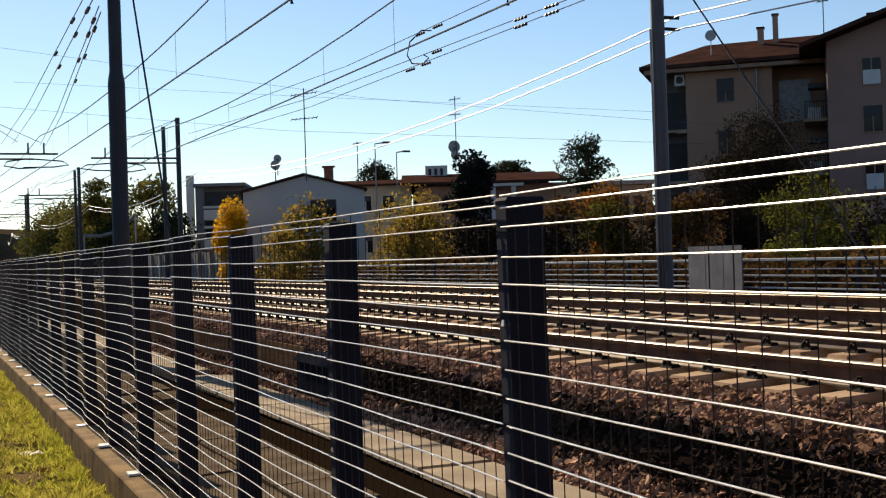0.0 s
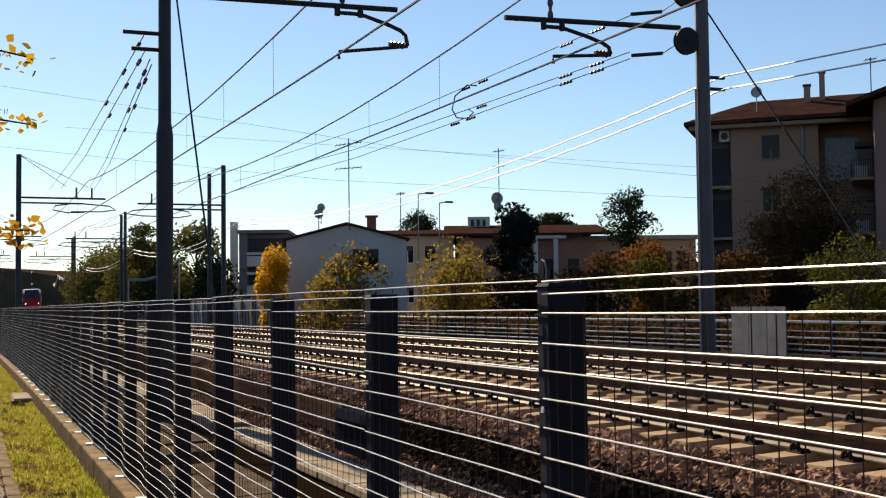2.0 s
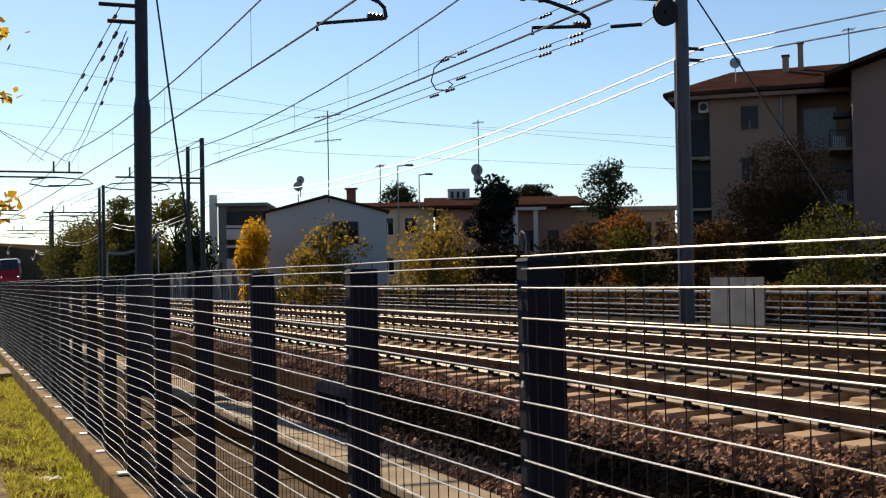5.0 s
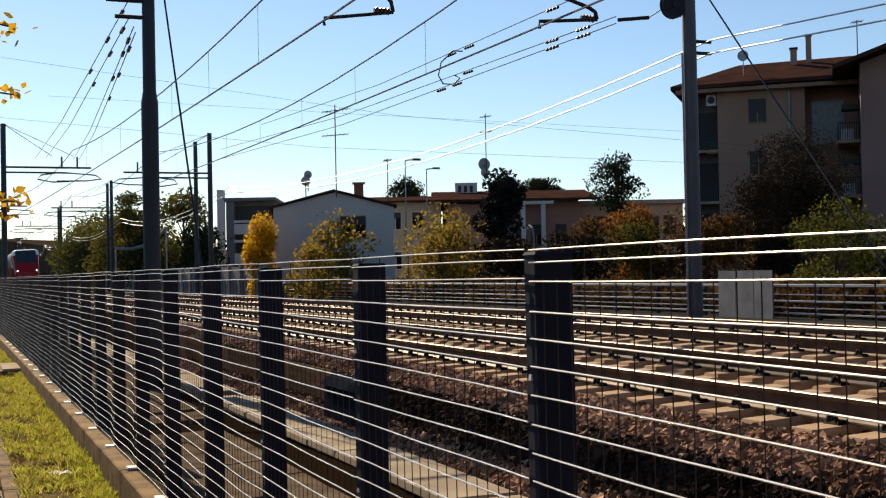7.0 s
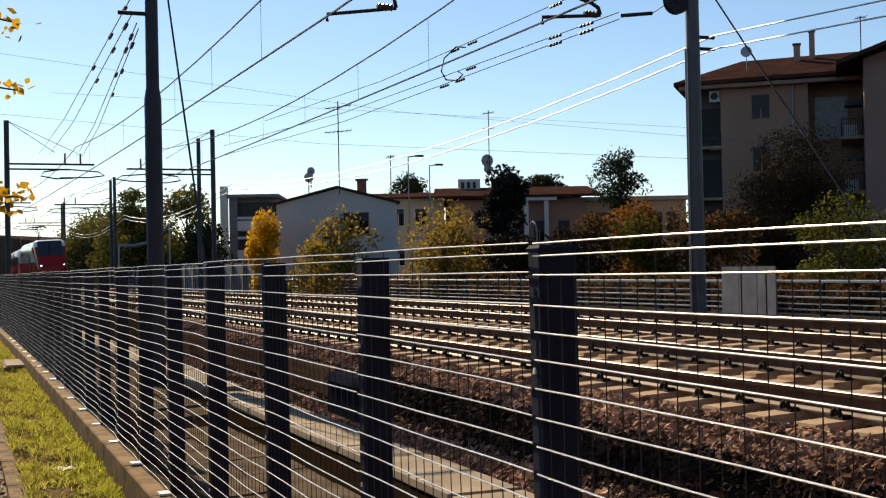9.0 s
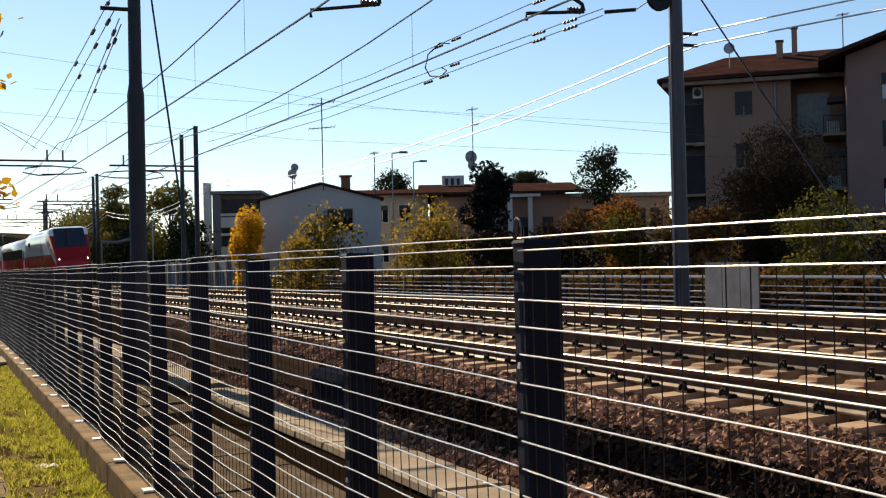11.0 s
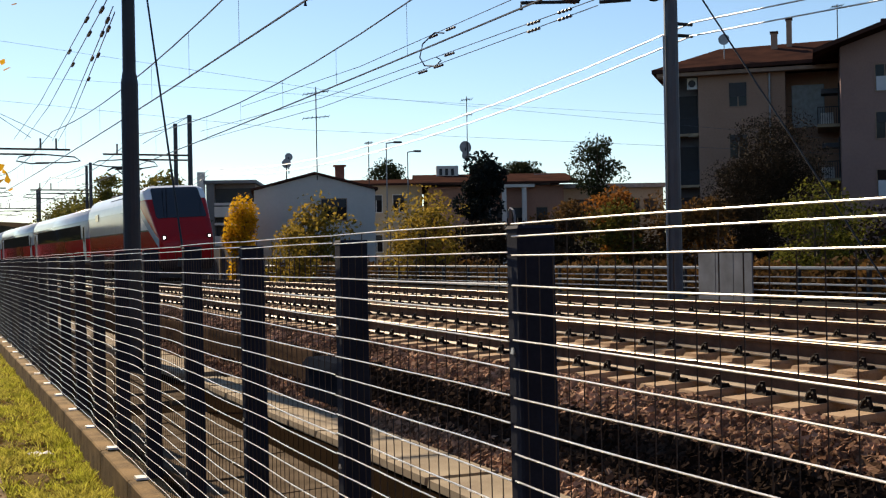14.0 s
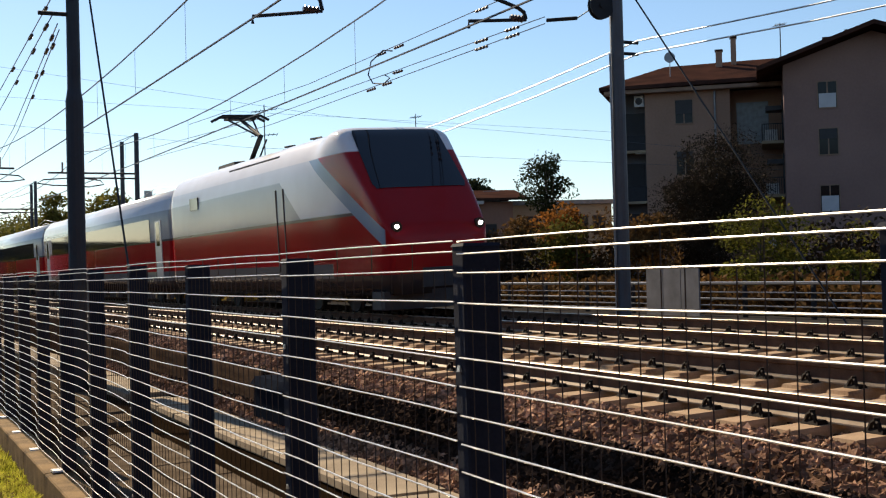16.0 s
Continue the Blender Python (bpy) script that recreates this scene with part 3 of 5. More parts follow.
part("recess_glazing", Shape().box((7.2, 1.72, 8.9), (8.9, 1.79, 11.2)), BLUEPANE, apt, "pale blue-grey glazed stairwell")
for z in (8.55, 5.75, 2.95):
    b = part("balcony", Shape().box((8.5, -1.7, z), (9.6, 1.70, z + 0.16)), CONCRETE, apt)
    r = Shape().box((8.5, -1.7, z + 1.0), (9.6, -1.65, z + 1.05)).box((8.5, -1.65, z + 1.0), (8.55, 1.7, z + 1.05))
    for k in range(10):
        r.box((8.52 + 0.112 * k, -1.69, z + 0.16), (8.55 + 0.112 * k, -1.66, z + 1.0))
    for k in range(28):
        r.box((8.51, -1.6 + 0.118 * k, z + 0.16), (8.54, -1.57 + 0.118 * k, z + 1.0))
    part("railing", r, STEELDARK, b)
    part("awning_box", Shape().box((8.7, -1.4, z + 1.75), (9.55, -0.2, z + 2.0), taper=0.03), SHUTTER, b)
    part("air_conditioner", Shape().box((8.62, -1.5, z + 0.17), (9.3, -1.15, z + 0.75), taper=0.02), ACWHITE, b, "white outdoor air-conditioning unit")
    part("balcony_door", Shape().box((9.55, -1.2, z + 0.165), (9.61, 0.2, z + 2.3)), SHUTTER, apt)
    b2 = part("balcony", Shape().box((0.86, 0.0, z), (2.34, 1.09, z + 0.14)), CONCRETE, apt)
    part("railing", Shape().box((0.86, 0.02, z + 0.14), (2.34, 0.06, z + 0.95)), STEELDARK, b2)
    # dark sheet on the back wall stands for the shade inside
    part("recess_shade", Shape().box((1.0, 1.06, z + 0.2), (2.2, 1.12, z + 2.3)), SHUTTER, apt)
for z in (11.1, 8.5):
    a = part("air_conditioner", Shape().box((1.75, 0.1, z), (2.3, 0.42, z + 0.6), taper=0.02), ACWHITE, apt, "white outdoor air-conditioning unit")
    part("fan_grille", Shape().tube([(2.02, 0.085, z + 0.3), (2.02, 0.11, z + 0.3)], 0.2, 14), SHUTTER, a)
for u, v, z, w in ((6.3, 3.0, 14.35, 0.35), (7.1, 3.4, 15.1, 0.3), (12.0, 0, 14.1, 0.4), (13.2, 1.5, 14.7, 0.35)):
    c = part("chimney", Shape().box((u - w / 2, v, z - 2.2), (u + w / 2, v + w, z)), PLASTER_TAN, apt)
    part("cowl", Shape().box((u - w / 2 - 0.05, v - 0.05, z), (u + w / 2 + 0.05, v + w + 0.05, z + 0.1)), ROOFTILE, c)
part("drainpipe", Shape().tube([(6.1, -0.1, 1), (6.1, -0.1, 11.7)], 0.06, 6), METALGREY, apt)
dish = part("satellite_dish", Shape().tube([(3.7, 1.0, 13.85), (3.7, 1.05, 13.85), (3.7, 1.12, 13.85)], 0.3, 18, r2=0.12), METALGREY, apt)
part("pole", Shape().tube([(3.7, 1.1, 12.7), (3.7, 1.1, 13.8)], 0.025, 6), METALGREY, dish)

# grey gabled house
house = thing("gabled_house", "grey plaster house with shallow tiled gable roof", "house", pose(15.2, 62.5, 0, 0, 0, -15))
hs = Shape().box((0.35, 0, 0), (6.75, 9, 5.9))
hs.prism([(0.35, 5.9), (3.6, 6.72), (6.75, 5.9)], 0, 9)
part("wall", hs, PLASTER_GREY, house)
part("roof", gable_roof(0.35, 6.75, 0, 9, 5.92, 0.83, 0.16, "v", 0.12), ROOFTILE, house)
storey_window(house, 3.9, 4.3, 5.2, 5.4, 0, 0.4)
c = part("chimney", Shape().box((4.75, 2.0, 6.0), (5.25, 2.5, 7.3)), BRICKRED, house, "red brick chimney")
part("cowl", Shape().box((4.65, 1.9, 7.3), (5.35, 2.6, 7.38)), BRICKRED, c)

# beige terrace behind the gabled house
terrace = thing("terrace_house", "beige two-storey house with brown tiled roof", "house", pose(25, 75, 0, 0, 0, -20))
part("wall", Shape().box((-2.2, 0, 0), (4.8, 9, 6.95)), PLASTER_BEIGE, terrace)
part("roof", gable_roof(-2.2, 4.8, 0, 9, 6.97, 0.5, 0.4, "u", 0.14), ROOFTILE, terrace)
for u in (-1.2, 0.1, 1.4, 2.9):
    for z in (5.2, 2.6):
        storey_window(terrace, u, z, u + 0.75, z + 1.1, 0, 0.3, PLASTER_WHITE)
villa = thing("villa", "pink house with broad tiled roof behind trees", "house", pose(25, 75, 0, 0, 0, -20))
part("wall", Shape().box((5.2, -1, 0), (14.0, 9, 6.75)), PLASTER_ROSE, villa)
for u in (8.9, 9.9, 11.2):
    part("porch_column", Shape().box((u, -1.75, 0), (u + 0.28, -1.45, 6.6)), PLASTER_WHITE, villa)
part("porch_beam", Shape().box((8.6, -1.85, 6.605), (12.0, -1.01, 6.80)), PLASTER_WHITE, villa)
part("roof", gable_roof(5.2, 14.0, -1, 9, 6.95, 0.75, 0.9, "u", 0.16), ROOFTILE, villa)
c = part("chimney", Shape().box((5.9, 3, 6.8), (7.4, 4, 8.4)), PLASTER_WHITE, villa)
for k in range(3):
    part("flue", Shape().box((6.1 + 0.4 * k, 2.95, 7.75), (6.3 + 0.4 * k, 3.0, 8.2)), SHUTTER, c)
c = part("chimney", Shape().box((12.6, 3, 6.8), (13.7, 4, 7.75)), METALGREY, villa)
for u in (9.6, 10.6, 12.2):
    storey_window(villa, u, 4.0, u + 0.7, 5.3, -1, 0.5)
low = thing("low_house", "low pale house with flat roof in the distance", "house", pose(25, 78, 0, 0, 0, -20))
part("wall", Shape().box((15.0, 0, 0), (22.5, 8, 6.7)), PLASTER_BEIGE, low)
part("roof", Shape().box((14.8, -0.3, 6.72), (22.7, 8.3, 7.0)), METALGREY, low)
for u in (16.5, 18.2, 20.0, 21.2):
    storey_window(low, u, 4.6, u + 0.8, 5.9, 0, 0.4)
flats = thing("white_flats", "block of flats greyed for shade, with white parapets and deep loggias", "apartment house", pose(19, 94, 0, 0, 0, -20))
# walls and roof edge in grey: the facade's shade is in the colour
part("wall", Shape().box((0.6, 0.9, 0), (4.3, 9, 8.2)), PLASTER_GREYBLUE, flats)
part("side_wall", Shape().box((0.6, 0, 0), (1.2, 0.89, 8.2)), PLASTER_GREYBLUE, flats)
part("pillar", Shape().box((-0.05, -0.3, 0), (0.5, 0.3, 9.1)), PLASTER_WHITE, flats)
part("roof", Shape().box((0.4, -0.3, 8.21), (4.5, 9.2, 8.45)), PLASTER_GREYBLUE, flats)
for z in (6.5, 4.95):
    part("parapet_rail", Shape().box((1.21, -0.02, z), (4.3, 0.12, z + 0.2)), PLASTER_WHITE, flats)
for z in (0.9, 3.3, 5.6):
    part("loggia_floor", Shape().box((1.21, 0, z), (4.3, 0.89, z + 0.25)), PLASTER_WHITE, flats)
    part("parapet", Shape().box((1.21, 0, z + 0.25), (4.3, 0.1, z + 0.8)), PLASTER_WHITE, flats)
    # dark sheet at the back in place of the deep shade there
    part("loggia_shade", Shape().box((1.25, 0.80, z + 0.3), (4.28, 0.895, z + 2.25)), SHUTTER, flats)


def aerial(x, y, z0, z1, bars):
    t = thing("roof_aerial", "thin television aerial on a roof", "aerial", pose(x, y, z0), "roof aerials")
    part("pole", Shape().tube([(0, 0, 0), (0, 0, z1 - z0)], 0.03, 5), STEELDARK, t)
    for z, l, a in bars:
        s = Shape()
        d = Vector((math.cos(radians(a)), math.sin(radians(a)), 0.12))
        s.tube([tuple(-d * l / 2 + Vector((0, 0, z - z0))), tuple(d * l / 2 + Vector((0, 0, z - z0)))], 0.02, 4)
        for k in range(7):
            p = d * (l * (k / 6 - 0.5)) + Vector((0, 0, z - z0))
            s.tube([tuple(p + Vector((0, 0.14, -0.06))), tuple(p + Vector((0, -0.14, 0.06)))], 0.015, 4)
        part("crossbar", s, STEELDARK, t)


# ---- train ----
PROFILE = [(0.0, 1.60, 1.02), (0.08, 1.84, 1.13), (0.3, 2.10, 1.19), (0.77, 2.655, 1.25), (1.4, 3.34, 1.315), (2.0, 3.99, 1.365), (2.2, 4.09, 1.38), (2.6, 4.15, 1.405), (3.6, 4.17, 1.45), (5.0, 4.17, 1.475), (16.6, 4.17, 1.475)]


def along(y):
    for (a, z0, w0), (b, z1, w1) in zip(PROFILE, PROFILE[1:]):
        if y <= b:
            u = (y - a) / (b - a)
            return z0 + (z1 - z0) * u, w0 + (w1 - w0) * u
    return PROFILE[-1][1:]


def fullness(y):
    """How square the section is: a flat raked front with tight corners, a rounder body behind it."""
    u = min(1.0, max(0.0, (y - 1.9) / 1.5))
    return 8.0 - 4.4 * u, 0.80 - 0.18 * u


def roof_height(y, x):
    top, w = along(y)
    p, flat = fullness(y)
    zs = top * flat
    return zs + (top - zs) * max(0.0, 1 - (abs(x) / w) ** p) ** (1 / p)


def ring(y, top, w, p=3.6, flat=0.62, n=16):
    zs = top * flat
    half = [(w * 0.9, 0.42), (w * 0.985, 0.72), (w * 0.997, 0.8 if zs > 1.0 else zs * 0.9), (w, 0.88 if zs > 1.0 else zs * 0.94), (w, zs - 0.06), (w, zs - 0.03)]
    for k in range(n + 1):
        a = math.pi / 2 * k / n
        half.append((w * math.cos(a) ** (2 / p) if k < n else 0.0, zs + (top - zs) * math.sin(a) ** (2 / p)))
    return [(x, y, z) for x, z in half] + [(-x, y, z) for x, z in half[-2::-1]]


def loft(stations):
    s = Shape()
    rings = [ring(*st) for st in stations]
    n = len(rings[0])
    s.add([p for r in rings for p in r], [(i * n + k, i * n + k + 1, (i + 1) * n + k + 1, (i + 1) * n + k) for i in range(len(rings) - 1) for k in range(n - 1)])
    s.f += [tuple(range(n))[::-1], tuple((len(rings) - 1) * n + k for k in range(n))]
    s.f += [(i * n, (i + 1) * n, (i + 1) * n + n - 1, i * n + n - 1) for i in range(len(rings) - 1)]
    s.m += [0] * (len(s.f) - len(s.m))
    return s


def livery(name, nose):
    """Red below, silver above, pale roof; on the power car a red nose edged by a slanting silver band."""
    m = material(name, (0.5, 0.5, 0.5), 0.12, second=(0.45, 0.45, 0.45), scale=0.7, bump=0, spec=0.2)
    n, l = m.node_tree.nodes, m.node_tree.links
    b = n["Principled BSDF"]
    b.inputs["Coat Weight"].default_value, b.inputs["Coat Roughness"].default_value = 0.0, 0.1
    tc, sep = n.new("ShaderNodeTexCoord"), n.new("ShaderNodeSeparateXYZ")
    l.new(tc.outputs["Object"], sep.inputs[0])
    dirt = n.new("ShaderNodeTexNoise")
    dirt.inputs["Scale"].default_value, dirt.inputs["Detail"].default_value = 1.3, 6
    l.new(tc.outputs["Object"], dirt.inputs["Vector"])

    def above(value, limit, soft=0.012):
        r = n.new("ShaderNodeMapRange")
        r.inputs[1].default_value, r.inputs[2].default_value = limit - soft, limit + soft
        l.new(value, r.inputs[0])
        return r.outputs[0]

    def mixed(fac, a, c):
        x = n.new("ShaderNodeMix")
        x.data_type = "RGBA"
        l.new(fac, x.inputs[0])
        for k, v in ((6, a), (7, c)):
            if isinstance(v, tuple):
                x.inputs[k].default_value = (*v, 1)
            else:
                l.new(v, x.inputs[k])
        return x.outputs[2]

    red, silver, white, grey, band = (0.38, 0.014, 0.017), (0.70, 0.74, 0.78), (0.90, 0.88, 0.86), (0.27, 0.36, 0.46), (0.36, 0.39, 0.42)
    z, y = sep.outputs[2], sep.outputs[1]
    lower = mixed(above(z, 3.16), band, silver)
    if nose:
        rake = n.new("ShaderNodeMath")
        rake.operation = "MULTIPLY_ADD"
        l.new(z, rake.inputs[0])
        rake.inputs[1].default_value = -1.4
        l.new(y, rake.inputs[2])
        lower = mixed(above(rake.outputs[0], 1.3), silver, lower)
    # thin dark line above the red: mirrored tree line put into the paint
    col = mixed(above(z, 2.13), red, (0.10, 0.09, 0.09))
    col = mixed(above(z, 2.2), col, lower)
    col = mixed(above(z, 1.12), (0.16, 0.15, 0.15), col)
    col = mixed(above(z, 0.8), (0.045, 0.04, 0.04), col)
    if nose:
        slant = n.new("ShaderNodeMath")
        slant.operation = "MULTIPLY_ADD"
        l.new(z, slant.inputs[0])
        slant.inputs[1].default_value = -NOSE_SLOPE
        l.new(y, slant.inputs[2])
        s = slant.outputs[0]
        col = mixed(above(s, NOSE_AT + 0.63), grey, col)
        col = mixed(above(s, NOSE_AT), red, col)
        col = mixed(above(y, 0.2, 0.02), red, col)
        low = n.new("ShaderNodeMath")
        low.operation = "MULTIPLY_ADD"
        l.new(y, low.inputs[0])
        low.inputs[1].default_value = -0.12
        l.new(z, low.inputs[2])
        front = n.new("ShaderNodeMath")
        front.operation = "MAXIMUM"
        l.new(above(low.outputs[0], 1.28), front.inputs[0])
        l.new(above(y, 2.6), front.inputs[1])
        col = mixed(front.outputs[0], mixed(above(z, 0.85), (0.05, 0.04, 0.04), red), col)
    col = mixed(above(z, 3.52), col, white)
    tint = mixed(dirt.outputs[0], (0.80, 0.77, 0.74), (1, 1, 1))
    mul = n.new("ShaderNodeMix")
    mul.data_type, mul.blend_type = "RGBA", "MULTIPLY"
    mul.inputs[0].default_value = 0.8
    l.new(col, mul.inputs[6])
    l.new(tint, mul.inputs[7])
    l.new(mul.outputs[2], b.inputs["Base Color"])
    return m


NOSE_SLOPE, NOSE_AT = 1.69, -2.8
train = thing("train", "red and silver high-speed train with black windscreen", "train")
steps = sorted({round(v, 3) for v in [0, 0.03, 0.07, 0.12, 0.18, 0.26, 0.3, 0.45, 0.6, 0.77, 0.95, 1.2, 1.4, 1.6, 1.8, 1.9, 2.0, 2.1, 2.2, 2.35, 2.5, 2.65, 2.8, 3.0, 3.3, 3.6, 4.2, 5.0, 5.1, 10.0, 16.45, 16.6]})
power = part("power_car", loft([(y, *along(y), *fullness(y)) for y in steps]), livery("power_car_paint", True), train, "red nosed power car", smooth=True)
ws = Shape()
rows, cols = 12, 14
grid = []
for i in range(rows + 1):
    y = 0.77 + (2.06 - 0.77) * i / rows
    w = 1.10 - 0.06 * i / rows - (0.06 if i == 0 else 0.05 if i == rows else 0)
    for j in range(cols + 1):
        x = w * (2 * j / cols - 1)
        grid.append((x, y - 0.012, roof_height(y, x) + 0.014))
k = cols + 1
ws.add(grid, [(i * k + j, i * k + j + 1, (i + 1) * k + j + 1, (i + 1) * k + j) for i in range(rows) for j in range(cols)])
part("windscreen", ws, TRAINGLASS, power, "black raked windscreen", smooth=True)
for sx in (-1, 1):
    part("headlight", Shape().tube([(sx * 0.97, 0.1, 1.82), (sx * 0.97, -0.0, 1.82)], 0.046, 14), LAMPGLOW, power, "lit white headlight")
    part("headlight_surround", Shape().tube([(sx * 0.96, 0.15, 1.82), (sx * 0.96, 0.03, 1.82)], 0.11, 16), TRAINGLASS, power)
part("coupler_cover", Shape().box((-0.5, -0.06, 0.55), (0.5, 0.3, 0.95), taper=0.05), SKIRT, power)
part("snow_plough", Shape().prism([(-1.2, 0.35), (0, -0.1), (1.2, 0.35), (1.2, 1.0), (-1.2, 1.0)], 0.12, 0.5, "z"), SKIRT, power)
for y in (5.45, 6.0):
    part("side_door", Shape().box((-1.492, y, 1.0), (-1.468, y + 0.05, 3.0)), SKIRT, power)
part("side_window", Shape().box((-1.495, 13.3, 2.95), (-1.44, 14.2, 3.3)), TRAINGLASS, power)
part("vent_strip", Shape().box((-1.28, 6.2, 3.80), (-1.10, 10.5, 3.86)), SKIRT, power)


wheel_mesh = Shape().tube([(0, 0, 0), (0.03, 0, 0), (0.032, 0, 0), (0.12, 0, 0)], 0.45, 18).mesh("wheel", STEELDARK)


def bogie(parent, y):
    s = Shape().box((-1.15, y - 1.4, 0.35), (1.15, y + 1.4, 0.75), taper=0.05)
    part("bogie", s, SKIRT, parent)
    for dy in (-1.2, 1.2):
        for x in (-0.78, 0.70):
            part("wheel", wheel_mesh, STEELDARK, parent, m=pose(x, y + dy, 0.46))


bogie(power, 4.2)
bogie(power, 13.4)
pan = part("pantograph", Shape().tube([(0, 12.6, 4.2), (0, 11.4, 4.92)], 0.075, 8).tube([(0, 11.4, 4.92), (0, 13.3, 5.66)], 0.055, 8), STEELDARK, power, "raised pantograph")
part("thrust_rod", Shape().tube([(0.12, 12.2, 4.2), (0.12, 11.25, 4.8)], 0.03, 6), STEELDARK, pan)
for x in (-0.4, 0.4):
    part("upper_arm", Shape().tube([(0, 11.45, 4.9), (x, 13.3, 5.64)], 0.03, 6), STEELDARK, pan)
for dy in (-0.2, 0.2):
    part("collector_strip", Shape().tube([(-0.85, 13.3 + dy, 5.6), (-0.6, 13.3 + dy, 5.73), (0.6, 13.3 + dy, 5.73), (0.85, 13.3 + dy, 5.6)], 0.045, 6), STEELDARK, pan)
part("strip_frame", Shape().box((-0.45, 13.1, 5.62), (0.45, 13.5, 5.68)), STEELDARK, pan)
part("pantograph_base", Shape().box((-0.7, 11.9, 4.1), (0.7, 13.6, 4.24), taper=0.02), STEELDARK, power)
for y in (7.4, 9.5, 14.2, 15.0, 15.8):
    part("roof_insulator", Shape().tube([(0.2, y, 4.1), (0.2, y, 4.42)], 0.09, 8).tube([(0.2, y - 0.4, 4.4), (0.2, y + 0.4, 4.44)], 0.03, 6), STEELDARK, power)

coach_paint = livery("coach_paint", False)
coach_mesh = loft([(0, 3.82, 1.40, 3.2, 0.66), (0.12, 3.95, 1.455, 3.2, 0.66), (12.8, 3.95, 1.455, 3.2, 0.66), (25.3, 3.95, 1.455, 3.2, 0.66), (25.42, 3.82, 1.40, 3.2, 0.66)]).mesh("coach", coach_paint, smooth=True)
band = Shape().box((-1.475, 2.6, 2.15), (-1.44, 22.8, 2.95)).mesh("window_band", TRAINGLASS)
door_mesh = Shape().box((-1.482, 0, 0.9), (-1.45, 0.85, 2.85)).mesh("coach_door", SILVER)
pane_mesh = Shape().box((-1.487, 0.2, 2.0), (-1.46, 0.65, 2.8)).mesh("door_pane", TRAINGLASS)
gap_mesh = Shape().box((-1.25, 0, 0.6), (1.25, 0.66, 3.6)).mesh("gangway", SKIRT)
cars = [(power, 0.0, 16.6)]
for i in range(8):
    off = 17.15 + 26.0 * i
    c = part("coach", coach_mesh, coach_paint, train, "red and silver passenger coach", pose(0, off, 0))
    cars.append((c, off, 25.4))
    part("window_band", band, TRAINGLASS, c)
    part("gangway", gap_mesh, SKIRT, c, m=pose(0, -0.62, 0))
    for y in (1.0, 23.6):
        part("coach_door", door_mesh, SILVER, c, m=pose(0, y, 0))
        part("door_pane", pane_mesh, TRAINGLASS, c, m=pose(0, y, 0))
    bogie(c, 3.2)
    bogie(c, 22.2)


# ---- trees ----
def limb(s, a, b, r, rnd, bend=0.12):
    a, b = Vector(a), Vector(b)
    mid = (a + b) / 2 + Vector([rnd.uniform(-bend, bend) * (b - a).length for _ in range(3)])
    s.tube([a, mid, b], r, 6, r2=r * 0.35)
    return b


def tree(x, y, z, height, width, leaf, label, count=2600, size=0.16, trunk=0.14, low=0.25, shape="round", seed=1, name="tree", category="tree", tall=1.0):
    rnd, gen = random.Random(seed), np.random.default_rng(seed)
    t = thing(name, label, category, pose(x, y, z))
    s = Shape()
    s.tube([(0, 0, -0.1), (rnd.uniform(-0.1, 0.1), rnd.uniform(-0.1, 0.1), height * 0.5), (0, 0, height * 0.9)], trunk, 8, r2=trunk * 0.2)
    blobs = []
    n = (26 if count < 4000 else 44) if shape != "cone" else 34
    for k in range(n):
        u = rnd.uniform(low, 0.97)
        if shape == "cone":
            reach = width / 2 * (1 - u) ** 0.75 * 1.1 + 0.12
        elif shape == "column":
            reach = width / 2 * (0.55 + 0.45 * math.sin(math.pi * min(1, (u - low) / (1 - low) * 0.8 + 0.2))) * (1 if u < 0.8 else 0.55)
        else:
            reach = width / 2 * math.sqrt(max(0.03, 1 - ((u - (low + 1) / 2) / ((1 - low) / 2)) ** 2))
        a = rnd.uniform(0, 2 * math.pi)
        d = reach * rnd.uniform(0.25, 0.9)
        p = (d * math.cos(a), d * math.sin(a), height * u)
        if k % 2 == 0:
            limb(s, (0, 0, height * max(0.12, u - 0.22)), p, trunk * 0.4, rnd)
        blobs.append((*p, rnd.uniform(0.16, 0.34) * width * (0.6 if shape == "cone" else 1)))
    part("trunk", s, BARK, t)
    b = np.array(blobs)
    pick = gen.integers(0, n, count)
    d = gen.normal(size=(count, 3))
    d /= np.linalg.norm(d, axis=1)[:, None]
    c = b[pick, :3] + d * (b[pick, 3] * gen.uniform(0.35, 1.05, count) ** 0.6)[:, None] * np.array([1, 1, 0.75 * tall])
    c[:, 2] = np.maximum(c[:, 2], 0.05)
    u = gen.normal(size=(count, 3))
    u /= np.linalg.norm(u, axis=1)[:, None]
    w = np.cross(u, gen.normal(size=(count, 3)))
    w /= np.linalg.norm(w, axis=1)[:, None]
    sz = (size * gen.uniform(0.5, 1.3, count))[:, None]
    v = np.stack([c - u * sz, c + w * sz * 0.55, c + u * sz, c - w * sz * 0.55], 1).reshape(-1, 3)
    me = raw_mesh("crown", v.tolist(), np.arange(count * 4).reshape(-1, 4).tolist(), leaf)
    part("crown", me, leaf, t)
    return t


